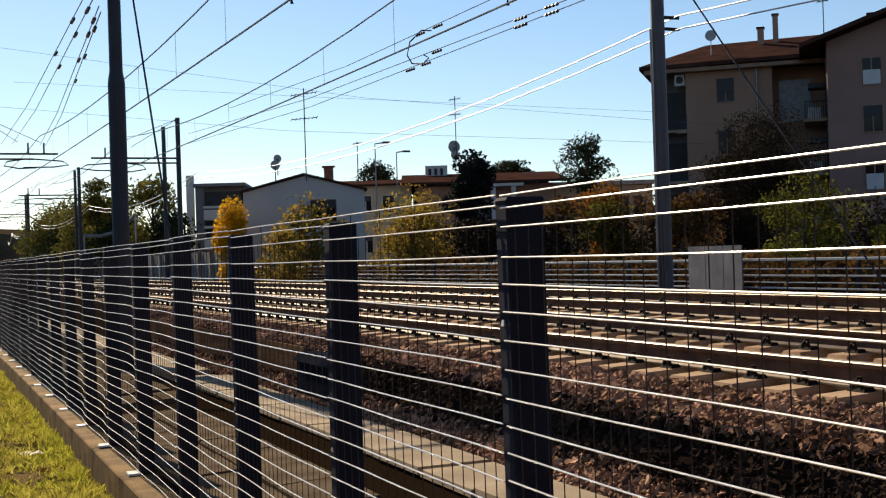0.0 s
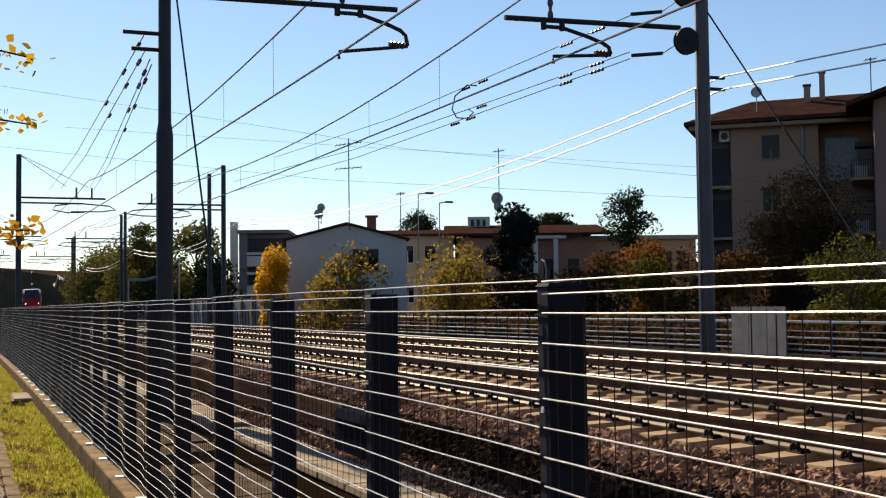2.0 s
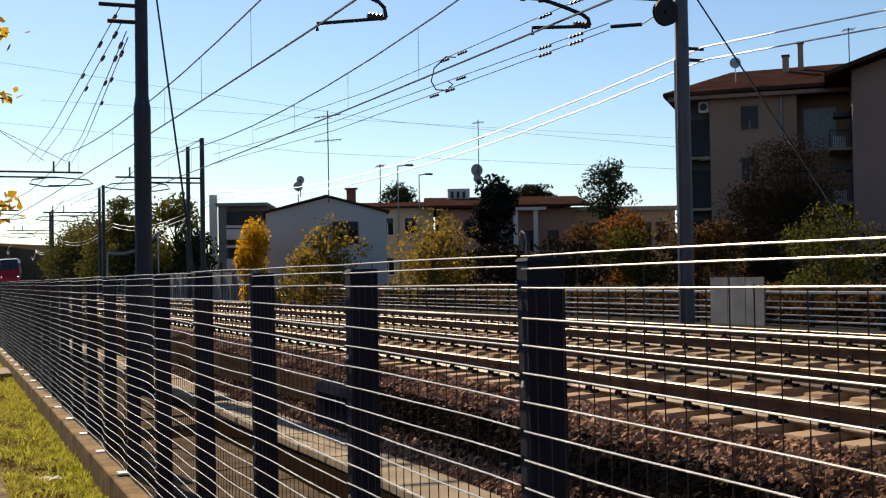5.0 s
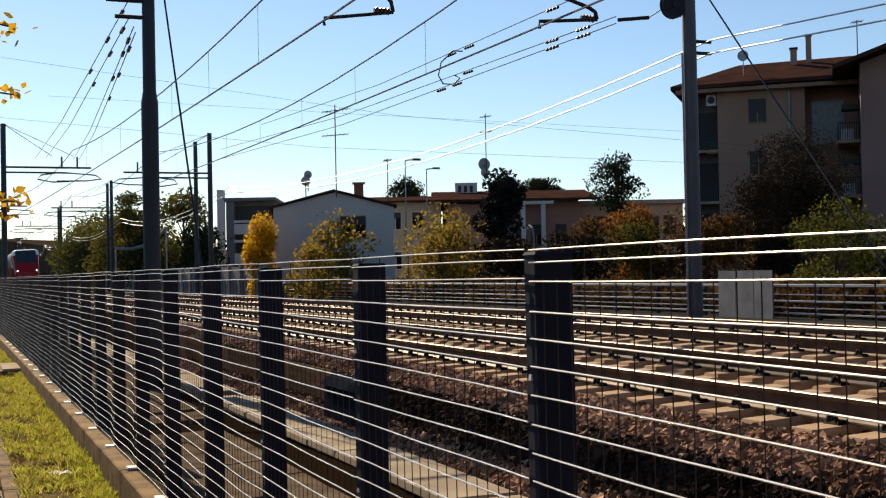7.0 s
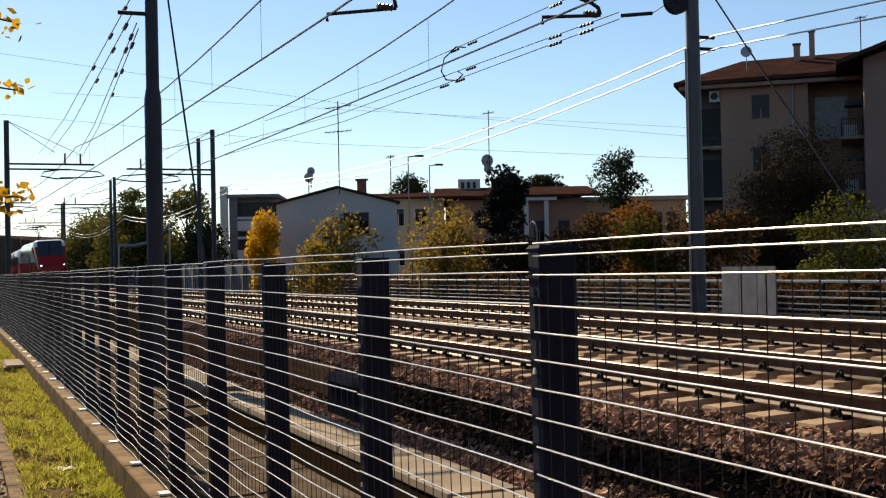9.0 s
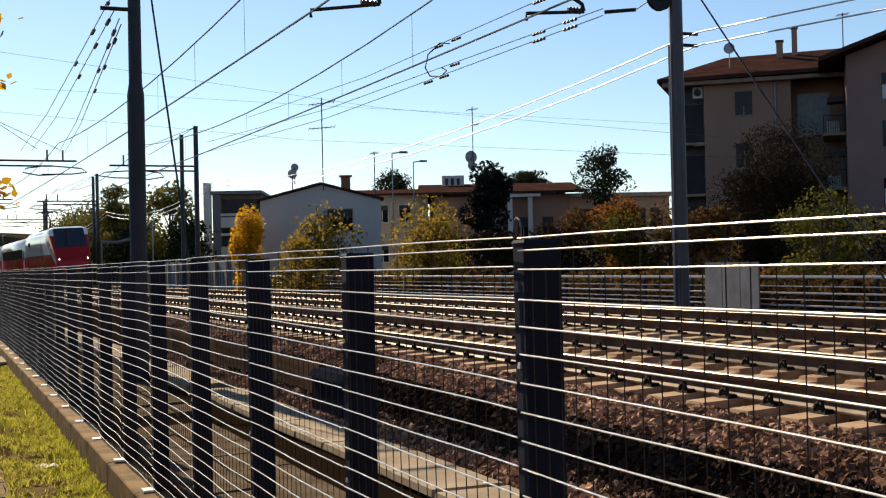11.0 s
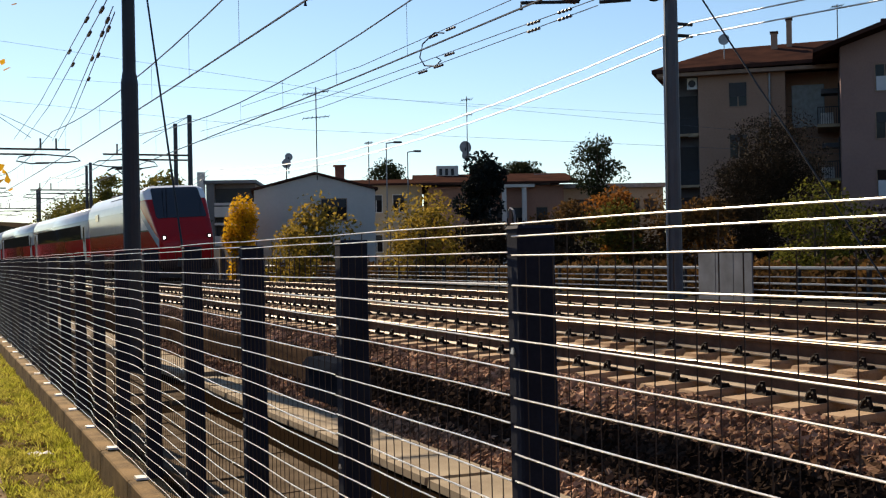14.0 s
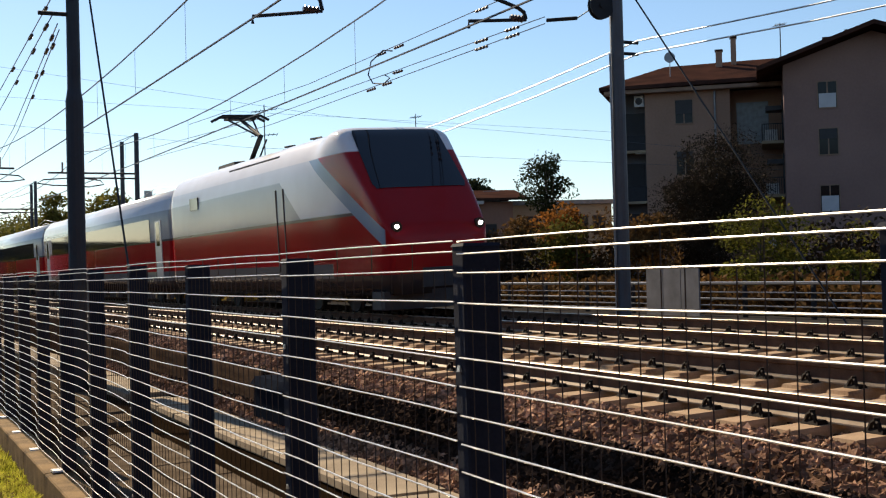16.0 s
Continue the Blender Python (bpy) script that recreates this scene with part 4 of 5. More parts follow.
# trees and shrubs beyond the line
tree(14.4, 60.3, 0.9, 4.2, 1.8, YELLOW, "bright yellow autumn tree beside the grey house", 9000, 0.08, seed=23, low=0.04, tall=1.7)
tree(17.2, 58.0, 0.9, 4.1, 4.0, OLIVE, "thin olive-green young tree in front of the grey house", 3000, 0.12, seed=4, low=0.15)
tree(17.3, 43.0, 0.9, 3.7, 2.9, OLIVE, "yellowing shrub tree behind the railing", 5200, 0.08, seed=5, low=0.1)
tree(14.6, 52.0, 0.9, 2.6, 2.2, OLIVE, "yellowing shrub behind the railing", 2400, 0.09, 0.05, seed=15, low=0.05, name="bush", category="bush")
tree(21.4, 46.0, 0.9, 5.5, 3.9, CYPRESS, "dense dark cypress tree behind the railing", 14000, 0.09, seed=6, low=0.02, shape="cone")
tree(38.4, 66.0, 0.9, 8.6, 2.9, DARKGREEN, "dark conifer tree with open crown", 4600, 0.10, 0.12, seed=7, low=0.55)
for k, (x, y, h, w, mat) in enumerate(((22.2, 41.0, 3.3, 2.8, BROWNLEAF), (23.9, 40.0, 3.0, 3.0, AUTUMNGREEN), (25.6, 39.0, 3.2, 3.0, BROWNLEAF), (21.4, 39.5, 2.6, 2.4, TWIGGY), (24.8, 41.5, 3.7, 2.4, ORANGE), (26.8, 38.0, 3.3, 2.4, BROWNLEAF), (19.6, 42.0, 2.6, 2.6, TWIGGY), (18.6, 45.0, 2.4, 2.6, BROWNLEAF))):
    tree(x, y, 0.9, h, w, mat, "dark brown leafy shrubs along the railing", 3600, 0.09, 0.06, seed=80 + k, low=0.03, name="shrub", category="shrub")
tree(25.6, 42.5, 0.9, 4.0, 1.7, ORANGE, "orange-brown autumn tree behind the shrubs", 2200, 0.09, seed=9, low=0.3)
tree(31.6, 41.0, 0.9, 7.0, 4.7, TWIGGY, "broad dark twiggy tree before the apartment house", 60000, 0.05, seed=12, low=0.12)
tree(19.3, 22.9, 1.0, 2.75, 2.2, LIME, "yellow-green bush behind the railing", 9000, 0.05, 0.05, seed=13, low=0.02, name="bush", category="bush")
tree(20.4, 21.0, 1.0, 2.2, 1.3, LIME, "yellow-green bush behind the railing", 2200, 0.06, 0.05, seed=14, low=0.02, name="bush", category="bush")
tree(23.5, 25.0, 1.0, 1.9, 4.6, TWIGGY, "dark shrub behind the yellow-green bush", 5200, 0.09, 0.06, seed=16, low=0.02, name="shrub", category="shrub")
for k, (x, y, h, w, mat) in enumerate(((12.9, 112, 6.2, 5.4, GREEN), (14.9, 104, 6.6, 4.6, GREEN), (15.9, 92, 7.6, 4.6, GREEN), (11.6, 124, 6.0, 6, GREEN), (14.4, 96, 4.6, 5.0, DARKGREEN), (16.4, 88, 4.6, 4.0, DARKGREEN), (13.2, 118, 4.4, 7.0, DARKGREEN), (11.9, 127, 7.2, 5.6, GREEN), (13.4, 121, 8.2, 5.0, AUTUMNGREEN), (12.9, 100, 8.3, 3.6, GREEN), (14.2, 108, 6.6, 5.0, AUTUMNGREEN))):
    tree(x, y, 0.9, h, w, mat, "leafy green tree along the line, far off", 5200, 0.16, seed=20 + k, low=0.04)

tree(32.6, 88.0, 0.9, 9.0, 2.8, DARKGREEN, "round dark tree crown showing above the roofs", 6000, 0.1, 0.12, seed=41, low=0.6)
tree(42.6, 85.0, 0.9, 8.7, 3.2, DARKGREEN, "flat-topped dark pine showing above the roofs", 4200, 0.11, 0.12, seed=42, low=0.82, tall=0.5)

# low dark hedge behind the railing
gen = np.random.default_rng(31)
n = 26000
c = np.stack([gen.uniform(17.0, 18.4, n), gen.uniform(6, 62, n), gen.uniform(0, 1, n)], 1)
c[:, 2] = 1.15 + c[:, 2] ** 0.8 * (0.75 + 0.18 * np.sin(c[:, 1] * 1.7) + 0.12 * np.sin(c[:, 1] * 4.1 + c[:, 0] * 3))
c[:, 0] -= np.array([bend(t) for t in c[:, 1]])
u = gen.normal(size=(n, 3))
u /= np.linalg.norm(u, axis=1)[:, None]
w = np.cross(u, gen.normal(size=(n, 3)))
w /= np.linalg.norm(w, axis=1)[:, None]
sz = gen.uniform(0.05, 0.12, n)[:, None]
thing("hedge", "low dark brown hedge behind the metal railing", "hedge", kind="stuff",
      data=raw_mesh("hedge", np.stack([c - u * sz, c + w * sz * 0.6, c + u * sz, c - w * sz * 0.6], 1).reshape(-1, 3).tolist(), np.arange(n * 4).reshape(-1, 4).tolist(), BROWNLEAF))

# trees and a hedge on the near side, which the train's flank mirrors
for k in range(28):
    tree(-15 - 2.0 * (k % 3), 16 + 7.2 * k, 0, (4.3 if k < 7 else 2.8) + 0.45 * (k * 7 % 4), 8.0, DARKGREEN if k % 3 else GREEN, "leafy green tree beside the footpath", 2200, 0.26, seed=50 + k, low=0.03)

# overhanging branch with yellow leaves beside the footpath
plane = thing("plane_tree", "plane tree beside the path with yellowing leaves", "tree", pose(-2.2, 9.0, 0))
s = Shape()
s.tube([(0, 0, -0.1), (0.05, 0.05, 2.5), (-0.1, 0, 6.5)], 0.16, 9, r2=0.07)
TWIGS = [((0, 0, 2.2), (1.3, 0.4, 3.0), (2.60, 0.45, 2.98)), ((0, 0, 3.6), (1.2, 0.2, 3.9), (2.60, 0.3, 3.75)), ((0, 0, 3.9), (1.1, 0.2, 4.5), (2.62, 0.35, 4.25))]
for a, b, c in TWIGS:
    s.tube([a, b, c], 0.03, 6, r2=0.006)
part("trunk", s, BARK, plane)
rnd = random.Random(77)
lv = Shape()
for (a, b, c), count in zip(TWIGS, (60, 26, 24)):
    for k in range(count):
        p = Vector(b).lerp(Vector(c), rnd.uniform(0.82, 1.03)) + Vector((rnd.gauss(0, 0.05), rnd.gauss(0, 0.08), rnd.gauss(-0.02, 0.06)))
        u = Vector((rnd.gauss(0, 1), rnd.gauss(0, 1), rnd.gauss(0, 0.6))).normalized()
        w = u.cross(Vector((rnd.gauss(0, 1), rnd.gauss(0, 1), rnd.gauss(0, 1)))).normalized()
        r = rnd.uniform(0.02, 0.042)
        lv.add([p - u * r, p - u * r * 0.2 + w * r * 0.8, p + u * r * 0.5 + w * r * 0.5, p + u * r * 1.1, p + u * r * 0.5 - w * r * 0.5, p - u * r * 0.2 - w * r * 0.8], [(0, 1, 2, 3, 4, 5)])
part("leaves", lv, YELLOW, plane)

aerial(18.6, 61.0, 6.4, 11.3, ((11.0, 1.3, -20), (9.7, 1.5, 10)))
aerial(32.0, 71.5, 8.3, 12.6, ((12.4, 0.7, -20), (11.4, 0.9, 15)))
aerial(45.5, 52.0, 13.0, 15.6, ((15.5, 0.6, -20),))
aerial(22.9, 65.0, 6.4, 8.9, ((8.8, 0.5, 10),))


def dish_on_roof(x, y, z, r, label="small grey satellite dish on a roof"):
    t = thing("satellite_dish", label, "satellite dish", pose(x, y, z))
    part("stem", Shape().tube([(0, 0, -0.9), (0, 0, 0)], 0.03, 6), STEELDARK, t)
    part("reflector", Shape().tube([(0, 0, 0), (0, 0.06, 0), (0, 0.15, 0)], r, 18, r2=r * 0.4), METALGREY, t)


dish_on_roof(17.3, 62.3, 7.35, 0.26)
dish_on_roof(17.6, 62.9, 7.75, 0.22)
dish_on_roof(31.9, 71.6, 9.3, 0.42)
dish_on_roof(31.9, 71.5, 8.75, 0.3)


def street_lamp(x, y, z, top, arm):
    t = thing("street_lamp", "slim grey street lamp behind the houses", "street lamp", pose(x, y, z))
    part("pole", Shape().tube([(0, 0, 0), (0, 0, top - z)], 0.05, 8, r2=0.035), METALGREY, t)
    part("arm", Shape().tube([(0, 0, top - z), (arm, -0.2, top - z + 0.06)], 0.04, 6), METALGREY, t)
    part("lamp_head", Shape().box((arm - 0.1, -0.3, top - z + 0.0), (arm + 0.4, -0.1, top - z + 0.12), taper=0.02), STEELDARK, t)


street_lamp(24.9, 67.5, 0.9, 9.05, 0.5)
street_lamp(28.2, 72.5, 0.9, 9.0, 0.45)
hook = thing("gooseneck_pipe", "white goose-neck vent pipe beside the railing", "pipe", pose(16.9, 34.2, 1.2))
part("pipe", Shape().tube([(0, 0, 0), (0, 0, 2.3), (0, 0.1, 2.52), (0, 0.3, 2.6), (0, 0.46, 2.48), (0, 0.5, 2.3)], 0.035, 8), WHITEPANEL, hook)

# railing beyond the tracks
railing = thing("railing", "galvanised metal railing with horizontal bars beside the road", "railing")
bars = [Shape().tube([(0, 0.005, 0), (0, 1.995, 0)], r, 5).mesh("bar", GUARD) for r in (0.034, 0.014, 0.022)]
rail_post = Shape().box((-0.04, -0.04, 0), (0.04, 0.04, 0.8), taper=0.006).mesh("post", STEELDARK)
for i in range(-6, 30):
    y = 10.0 + 2.0 * i
    part("post", rail_post, STEELDARK, railing, m=pose(16.5 - bend(y), y, 1.2))
    for z, k in ((1.95, 0), (1.76, 1), (1.62, 2), (1.48, 1), (1.36, 2)):
        part("bar", bars[k], GUARD, railing, m=pose(16.42 - bend(y), y, z, 0, 0, swing(y + 1)))
screen = thing("panel_screen", "three pale grey panels standing beside the track", "panel")
for k in range(3):
    part("panel", Shape().box((16.10, 21.2 + 0.66 * k, 1.24), (16.14, 21.84 + 0.66 * k, 2.28), taper=0.004), WHITEPANEL, screen)
part("frame", Shape().box((16.15, 21.15, 1.2), (16.19, 23.2, 1.27)), GUARD, screen)

box = thing("equipment_box", "dark blue-grey trackside equipment box beside the cable trough", "equipment box", pose(4.44, 14.1, 0.56))
part("body", Shape().box((-0.15, -0.68, 0.04), (0.19, 0.68, 0.44), taper=0.01), BOXBLUE, box)
part("lid", Shape().box((-0.18, -0.72, 0.44), (0.22, 0.72, 0.54), taper=0.06), BOXBLUE, box)
for dy in (-0.5, 0.5):
    part("foot", Shape().box((-0.14, dy - 0.05, -0.03), (0.18, dy + 0.05, 0.04)), BOXBLUE, box)

# concrete pad between the fence and the trough
pad = thing("concrete_pad", "dirty brown concrete slabs on the ground behind the fence", "pavement", kind="structure")
pad_mesh = Shape().box((0.01, 0.01, -0.06), (0.61, 0.99, 0.03), taper=0.008).mesh("slab", DIRTYSLAB)
for y in [9.0 + i for i in range(7)] + [17.3] + [18.6 + i for i in range(9)]:
    for k in range(2):
        part("slab", pad_mesh, DIRTYSLAB, pad, m=pose(2.08 + 0.62 * k + (0.45 if y > 17 else 0) - bend(y), y, 0.29 + 0.03 * k + random.uniform(-0.008, 0.008), random.uniform(-0.4, 0.4), -2.5 + random.uniform(-0.6, 0.6), swing(y)))
cover = thing("manhole_cover", "pale concrete inspection cover standing in the grass", "manhole cover", pose(1.36, 35.0, -0.14))
part("frame", Shape().box((-0.36, -1.3, 0.0), (0.30, 1.3, 0.14), taper=0.01), KERB, cover)
part("lid", Shape().box((-0.30, -1.2, 0.14), (0.24, 1.2, 0.19), taper=0.015), CONCRETE, cover)
scrap = thing("paper_scrap", "crumpled white paper lying in the grass", "litter", pose(1.16, 16.0, -0.075, 0, 0, 20))
part("sheet", Shape().add([(-0.13, -0.12, 0.0), (0.0, -0.14, 0.035), (0.14, -0.1, 0.01), (-0.14, 0.02, 0.04), (0.01, 0.0, 0.015), (0.13, 0.03, 0.045), (-0.1, 0.13, 0.01), (0.03, 0.15, 0.035), (0.12, 0.12, 0.0)],
                          [(0, 1, 4, 3), (1, 2, 5, 4), (3, 4, 7, 6), (4, 5, 8, 7)]), PLASTER_WHITE, scrap)

# plank board that holds the ballast back
boards = thing("ballast_board", "weathered brown planks holding back the ballast", "retaining board")
plank = Shape().box((-0.02, 0.005, 0), (0.02, 1.995, 0.19), taper=0.004).mesh("plank", PLANK)
for i in range(8):
    for k in range(3):
        y = 15.0 + 2 * i
        part("plank", plank, PLANK, boards, m=pose(4.55 - bend(y), y, 0.56 + 0.195 * k, 0, random.uniform(-2, 2), swing(y + 1) + random.uniform(-0.3, 0.3)))

# far slope and wall where the line disappears
hill = Shape()
hill.add([(x, y, z) for x, y, z in ((-90, 205, 0), (70, 215, 0), (-90, 235, 1.2), (-8, 232, 2.2), (4, 230, 10.0), (17, 232, 9.4), (70, 238, 5.5), (-90, 290, 1.5), (70, 290, 8))],
         [(0, 1, 6, 5, 4, 3, 2), (2, 3, 4, 5, 6, 8, 7)])
thing("far_slope", "dull brown slope closing the view along the line", "slope", kind="structure", data=hill.mesh("far_slope", SLOPE))
wall2 = thing("panel_wall", "grey concrete panel wall along the line, far off", "wall")
slab2 = Shape().box((-0.05, 0.02, 0), (0.05, 2.38, 1.9), taper=0.01).mesh("wall_panel", PLASTER_GREYBLUE)
pier2 = Shape().box((-0.1, -0.1, 0), (0.1, 0.1, 2.0), taper=0.01).mesh("pier", CONCRETE)
for i in range(22):
    y = 58 + 2.4 * i
    part("wall_panel", slab2, PLASTER_GREYBLUE, wall2, m=pose(15.2 - bend(y), y, 0.95, 0, 0, swing(y + 1)))
    part("pier", pier2, CONCRETE, wall2, m=pose(15.15 - bend(y), y, 0.95))
ramp = thing("guard_rail", "white curved guard rail of a ramp among the trees", "guard rail")
part("beam", Shape().tube([(10.9, 92.0, 4.55), (12.0, 91.0, 4.5), (13.1, 90.0, 4.8), (14.0, 88.0, 5.9)], 0.13, 6), WHITEPANEL, ramp)
for x, y, z in ((10.9, 92.0, 4.5), (13.1, 90.0, 4.75), (14.0, 88.0, 5.85)):
    part("post", Shape().tube([(x, y, 0.9), (x, y, z)], 0.06, 6), METALGREY, ramp)

# anchored wires with insulators
def anchored(a, b, beads, mat=CABLE, r=0.014):
    t = wire_run("anchor_wire", "anchored overhead wire with strings of insulators", [a, tuple((Vector(a) + Vector(b)) / 2 - Vector((0, 0, 0.25))), b], r, mat)
    d = Vector(b) - Vector(a)
    for u in beads:
        p = Vector(a) + d * u - Vector((0, 0, 4 * 0.25 * u * (1 - u)))
        part("insulator", ribbed(p, p + d.normalized() * 0.6, 0.038, 0.015, 4), INSUL, t)


for a, b, beads in (((2.92, 22.3, 7.4), (3.45, 59.5, 8.1), (0.02, 0.09, 0.2)), ((2.96, 22.3, 7.15), (3.93, 59.5, 8.1), (0.03, 0.1, 0.22)), ((3.02, 22.3, 6.95), (5.16, 59.5, 8.05), (0.03, 0.07, 0.16)), ((3.05, 22.3, 6.85), (5.42, 59.5, 8.05), (0.04, 0.13, 0.24)),
                    ((12.7, 21.5, 8.35), (12.0, 50, 8.75), (0.04, 0.09, 0.25, 0.29)), ((12.61, 21.5, 7.56), (11.47, 56, 8.3), (0.03, 0.07, 0.2)), ((12.61, 21.5, 7.42), (11.47, 56, 7.85), (0.03, 0.07, 0.22, 0.25))):
    anchored(a, b, beads, r=0.011)
for z in (8.35, 7.49):
    part("end_fitting", Shape().tube([(-0.85, 1.3, z - 1.0), (-0.35, 0.9, z - 1.0)], 0.04, 8), STEELDARK, mast_right)
    part("tension_line", Shape().tube([(-0.35, 0.9, z - 1.0), (-0.36, 0.05, z - 0.88)], 0.012, 5), STEELDARK, mast_right)
jump = wire_run("jumper_cable", "looped jumper cable between overhead wires", [(12.45, 29.2, 8.2), (12.35, 29.6, 8.28), (12.2, 30.1, 8.05), (12.15, 30.2, 7.7), (12.2, 30.0, 7.45), (12.35, 29.6, 7.38), (12.4, 29.3, 7.5), (12.35, 29.5, 7.6)], 0.02, CABLE)
for a, b, c in (((-15, 70, 16.5), (20.3, 56.3, 10.2), (48, 45, 7.0)), ((-15, 70, 12.5), (16.7, 57.9, 8.7), (48, 45, 6.6)), ((5, 73, 13), (20.7, 67.0, 11.7), (60, 51, 8.6))):
    wire_run("phone_line", "thin dark cable slung across the sky", [a, b, c], 0.007, CABLE, 4)


# ---- loose ground cover ----
def scatter_stones(n, x0, x1, y0, y1, height, size, seed):
    """Angular stones as one mesh: boxes with jittered corners, turned at random."""
    gen = np.random.default_rng(seed)
    base = np.array([(-1, -1, -1), (1, -1, -1), (1, 1, -1), (-1, 1, -1), (-1, -1, 1), (1, -1, 1), (1, 1, 1), (-1, 1, 1)], float) * 0.5
    faces = np.array([(3, 2, 1, 0), (4, 5, 6, 7), (0, 1, 5, 4), (1, 2, 6, 5), (2, 3, 7, 6), (3, 0, 4, 7)])
    x = gen.uniform(x0, x1, n)
    y = y0 + (y1 - y0) * gen.uniform(0, 1, n) ** 1.5
    z = np.interp(x, [h[0] for h in height], [h[1] for h in height])
    s = size * gen.uniform(0.55, 1.35, (n, 1, 1)) * gen.uniform(0.6, 1.2, (n, 1, 3))
    v = (base[None] + gen.uniform(-0.24, 0.24, (n, 8, 3))) * s
    q = gen.normal(size=(n, 4))
    q /= np.linalg.norm(q, axis=1)[:, None]
    a, b, c, d = q.T
    rot = np.stack([np.stack([1 - 2 * (c * c + d * d), 2 * (b * c - a * d), 2 * (b * d + a * c)], -1),
                    np.stack([2 * (b * c + a * d), 1 - 2 * (b * b + d * d), 2 * (c * d - a * b)], -1),
                    np.stack([2 * (b * d - a * c), 2 * (c * d + a * b), 1 - 2 * (b * b + c * c)], -1)], 1)
    v = np.einsum("nij,nkj->nki", rot, v)
    lean = np.array([bend(t) for t in y])
    v += np.stack([x - lean, y, z + gen.uniform(-0.01, 0.025, n)], 1)[:, None]
    f = (np.arange(n)[:, None, None] * 8 + faces[None]).reshape(-1, 4)
    return v.reshape(-1, 3).tolist(), f.tolist()


BED = [(4.28, 0.52), (4.36, 0.54), (4.9, 1.0), (5.35, 1.162), (5.52, 1.17), (5.66, 1.125), (8.2, 1.20), (8.7, 1.13), (9.1, 1.13), (9.45, 1.20), (9.62, 1.21), (9.76, 1.165), (12.3, 1.24), (13.2, 0.95)]
for k, (n, x0, x1, y0, y1, mat, label) in enumerate(((15000, 4.31, 4.56, 4, 30, STONE, "loose angular brown ballast stones"), (34000, 4.5, 4.95, 4, 30, DARKSTONE, "dark ballast stones low on the slope, its shade in their colour"), (66000, 4.88, 6.1, 4, 30, STONE, "loose angular brown ballast stones"),
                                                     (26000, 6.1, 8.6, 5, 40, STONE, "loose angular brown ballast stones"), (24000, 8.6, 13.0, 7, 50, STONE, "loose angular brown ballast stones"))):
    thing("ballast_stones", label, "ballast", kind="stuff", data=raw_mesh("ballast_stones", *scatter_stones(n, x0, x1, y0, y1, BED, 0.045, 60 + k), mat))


def blades(n, x0, x1, y0, y1, size, seed, lift=0.0):
    gen = np.random.default_rng(seed)
    x = gen.uniform(x0, x1, n)
    y = y0 + (y1 - y0) * gen.uniform(0, 1, n) ** 1.7
    keep = np.sin(x * 5 + 1.3 * np.sin(y * 1.1)) + np.sin(y * 2.3 + x * 3) + gen.normal(0, 0.8, n) > -0.15
    x, y = x[keep], y[keep]
    n = len(x)
    lean = np.array([0.4 * bend(t) for t in y])
    root = np.stack([x - lean, y, np.full(n, lift)], 1)
    a = gen.uniform(0, 2 * np.pi, n)
    side = np.stack([np.cos(a), np.sin(a), np.zeros(n)], 1) * (0.006 * gen.uniform(0.6, 1.5, n))[:, None]
    tuft = 0.5 + 0.5 * np.sin(x * 9 + 2 * np.sin(y * 2.7)) * np.sin(y * 4.1 + 1.7 * np.sin(x * 6))
    h = size * gen.uniform(0.4, 1.3, n) * (0.45 + 1.1 * tuft)
    tip = root + np.stack([gen.normal(0, 0.5, n) * h, gen.normal(0, 0.5, n) * h, h], 1)
    mid = root * 0.5 + tip * 0.5 + np.stack([np.zeros(n), np.zeros(n), h * 0.2], 1)
    v = np.stack([root - side, root + side, mid + side * 0.7, tip, mid - side * 0.7], 1).reshape(-1, 3)
    f = np.arange(n * 5).reshape(-1, 5)
    return v.tolist(), f.tolist()


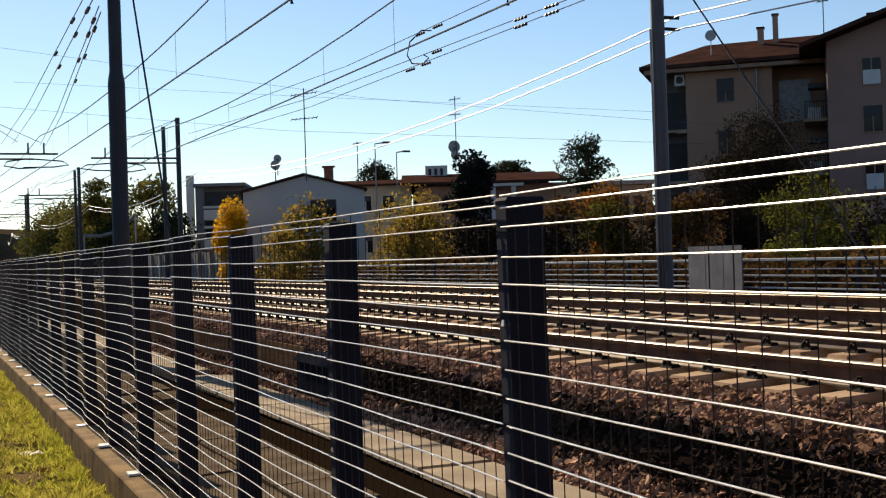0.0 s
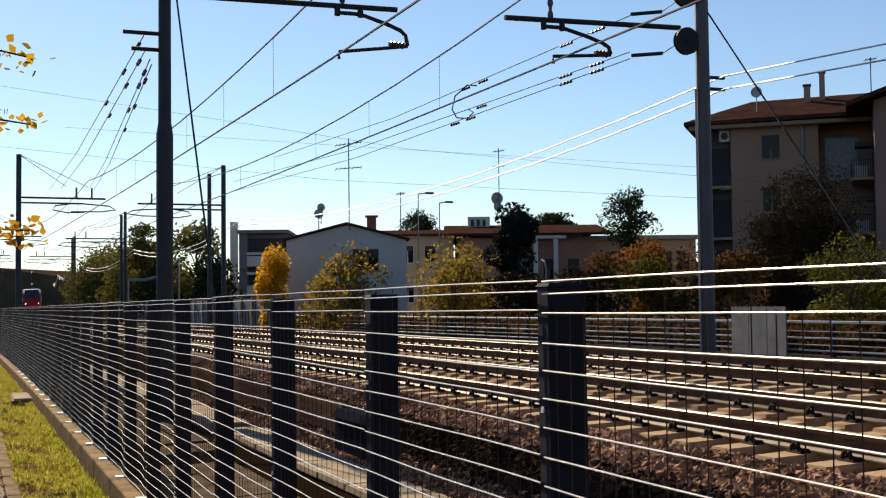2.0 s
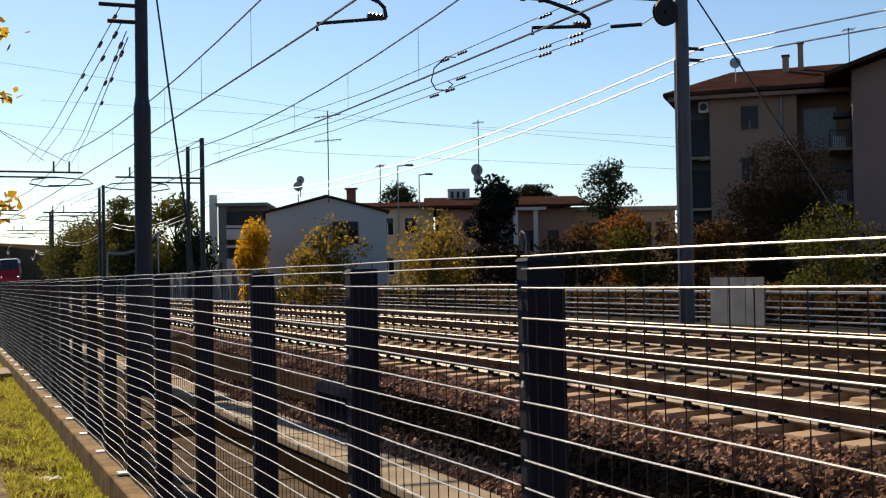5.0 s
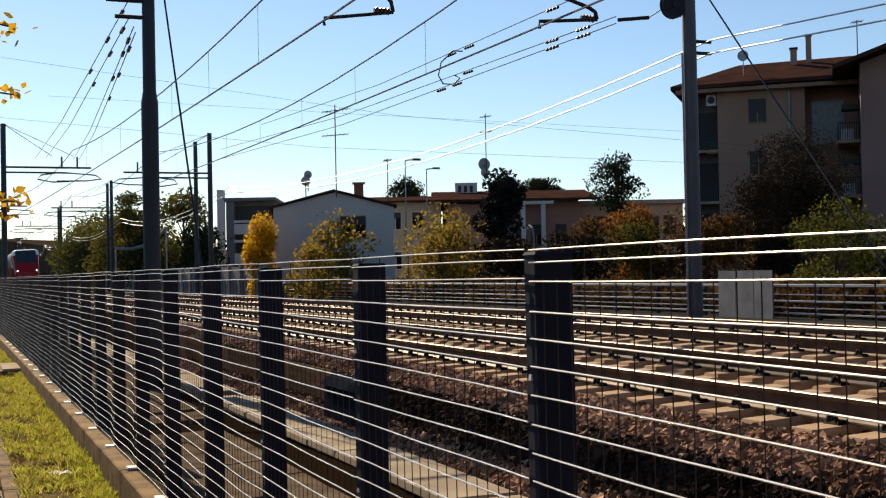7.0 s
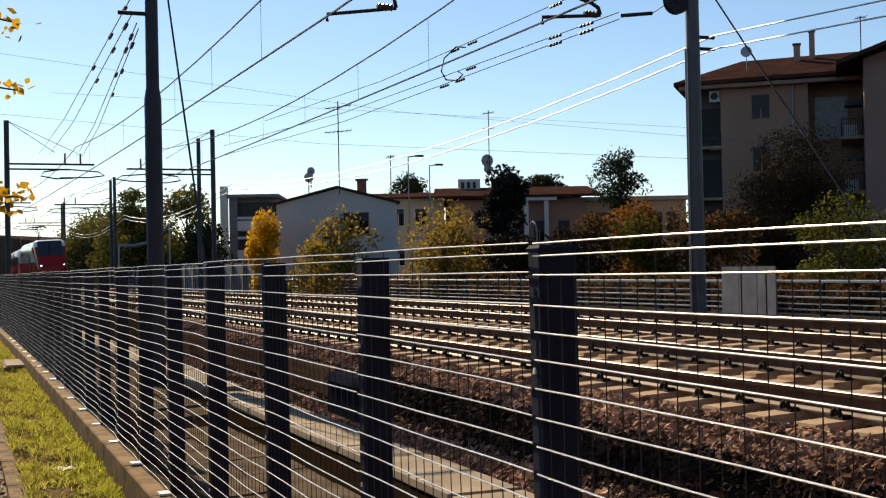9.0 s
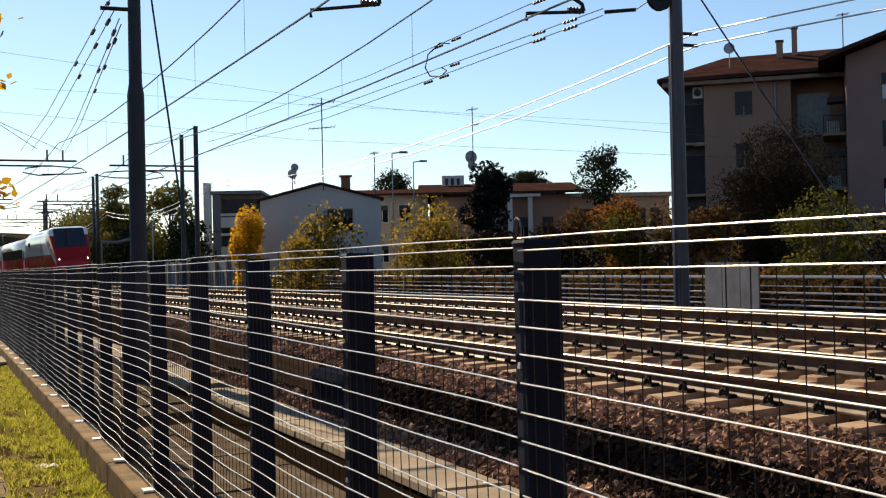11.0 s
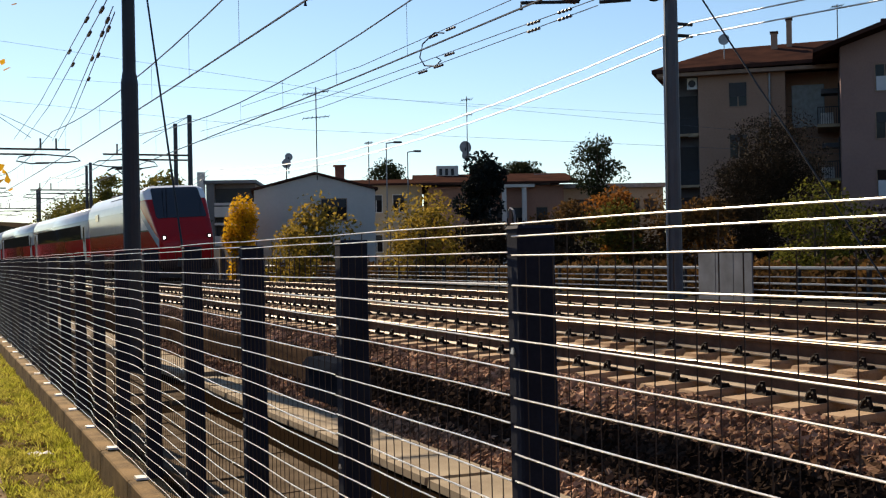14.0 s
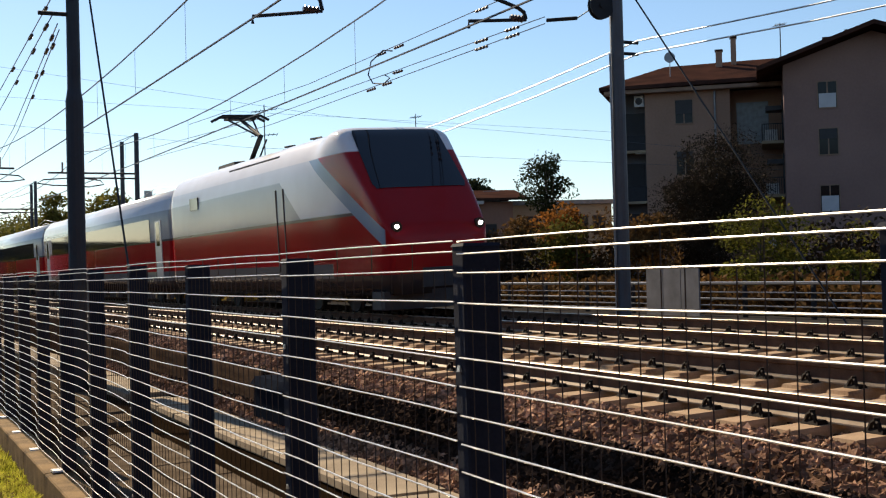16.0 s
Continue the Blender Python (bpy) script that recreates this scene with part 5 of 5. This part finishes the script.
thing("grass", "patchy sunlit yellow-green grass beside the fence", "grass", kind="stuff", data=raw_mesh("grass", *blades(130000, 0.66, 1.68, 5, 60, 0.095, 5, -0.12), BLADE))
gen = np.random.default_rng(9)
n = 5200
c = np.stack([gen.uniform(0.0, 1.66, n), 6 + 40 * gen.uniform(0, 1, n) ** 1.5, np.full(n, -0.075)], 1)
u = gen.normal(size=(n, 3)) * np.array([1, 1, 0.35])
u /= np.linalg.norm(u, axis=1)[:, None]
w = np.cross(u, gen.normal(size=(n, 3)) * np.array([0.3, 0.3, 1]))
w /= np.linalg.norm(w, axis=1)[:, None]
sz = gen.uniform(0.025, 0.06, n)[:, None]
thing("fallen_leaves", "dry brown leaves scattered on the grass", "leaves", kind="stuff",
      data=raw_mesh("fallen_leaves", np.stack([c - u * sz, c + w * sz * 0.6, c + u * sz, c - w * sz * 0.6], 1).reshape(-1, 3).tolist(), np.arange(n * 4).reshape(-1, 4).tolist(), DRYLEAF))

# plain dull walls, unseen, added behind the viewer to cut the sky's fill
for x0, y0, x1, y1, h in ((-45, -22, 40, -21.6, 15), (-45.4, -21, -45, 60, 11), (40.1, -21, 40.5, 8, 11)):
    thing("fill_block_wall", "plain unseen wall added to hold off sky light", "wall", kind="structure", data=Shape().box((x0, y0, -0.5), (x1, y1, h)).mesh("fill_block_wall", DULLBRICK))


# seconds and the place of the train's nose along the line
NOSE = [(0.0, 222.0), (2.7, 189.0), (5.3, 157.0), (7.0, 135.5), (8.5, 117.5), (10.8, 90.0), (12.0, 76.3), (13.0, 65.0), (13.8, 54.4), (14.5, 44.2), (15.2, 34.0), (16.0, 22.6)]


def on_line(y, length):
    """The pose of a car whose front is at y on the far track."""
    a, b = Vector((10.86 - bend(y), y)), Vector((10.86 - bend(y + length), y + length))
    return pose(a.x, a.y, 1.505, 0, -2.4, math.degrees(math.atan2(a.x - b.x, b.y - a.y)))


def motions():
    """The train rolls in round the curve on the far track, every car on its own chord."""
    walk(train, [(0.0, pose(0, 0, 0)), (16.0, pose(0, 0, 0))])
    times, places = [n[0] for n in NOSE], [n[1] for n in NOSE]
    for car, offset, length in cars:
        walk(car, [(t, on_line(float(np.interp(t, times, places)) + offset, length)) for t in times])


motions()
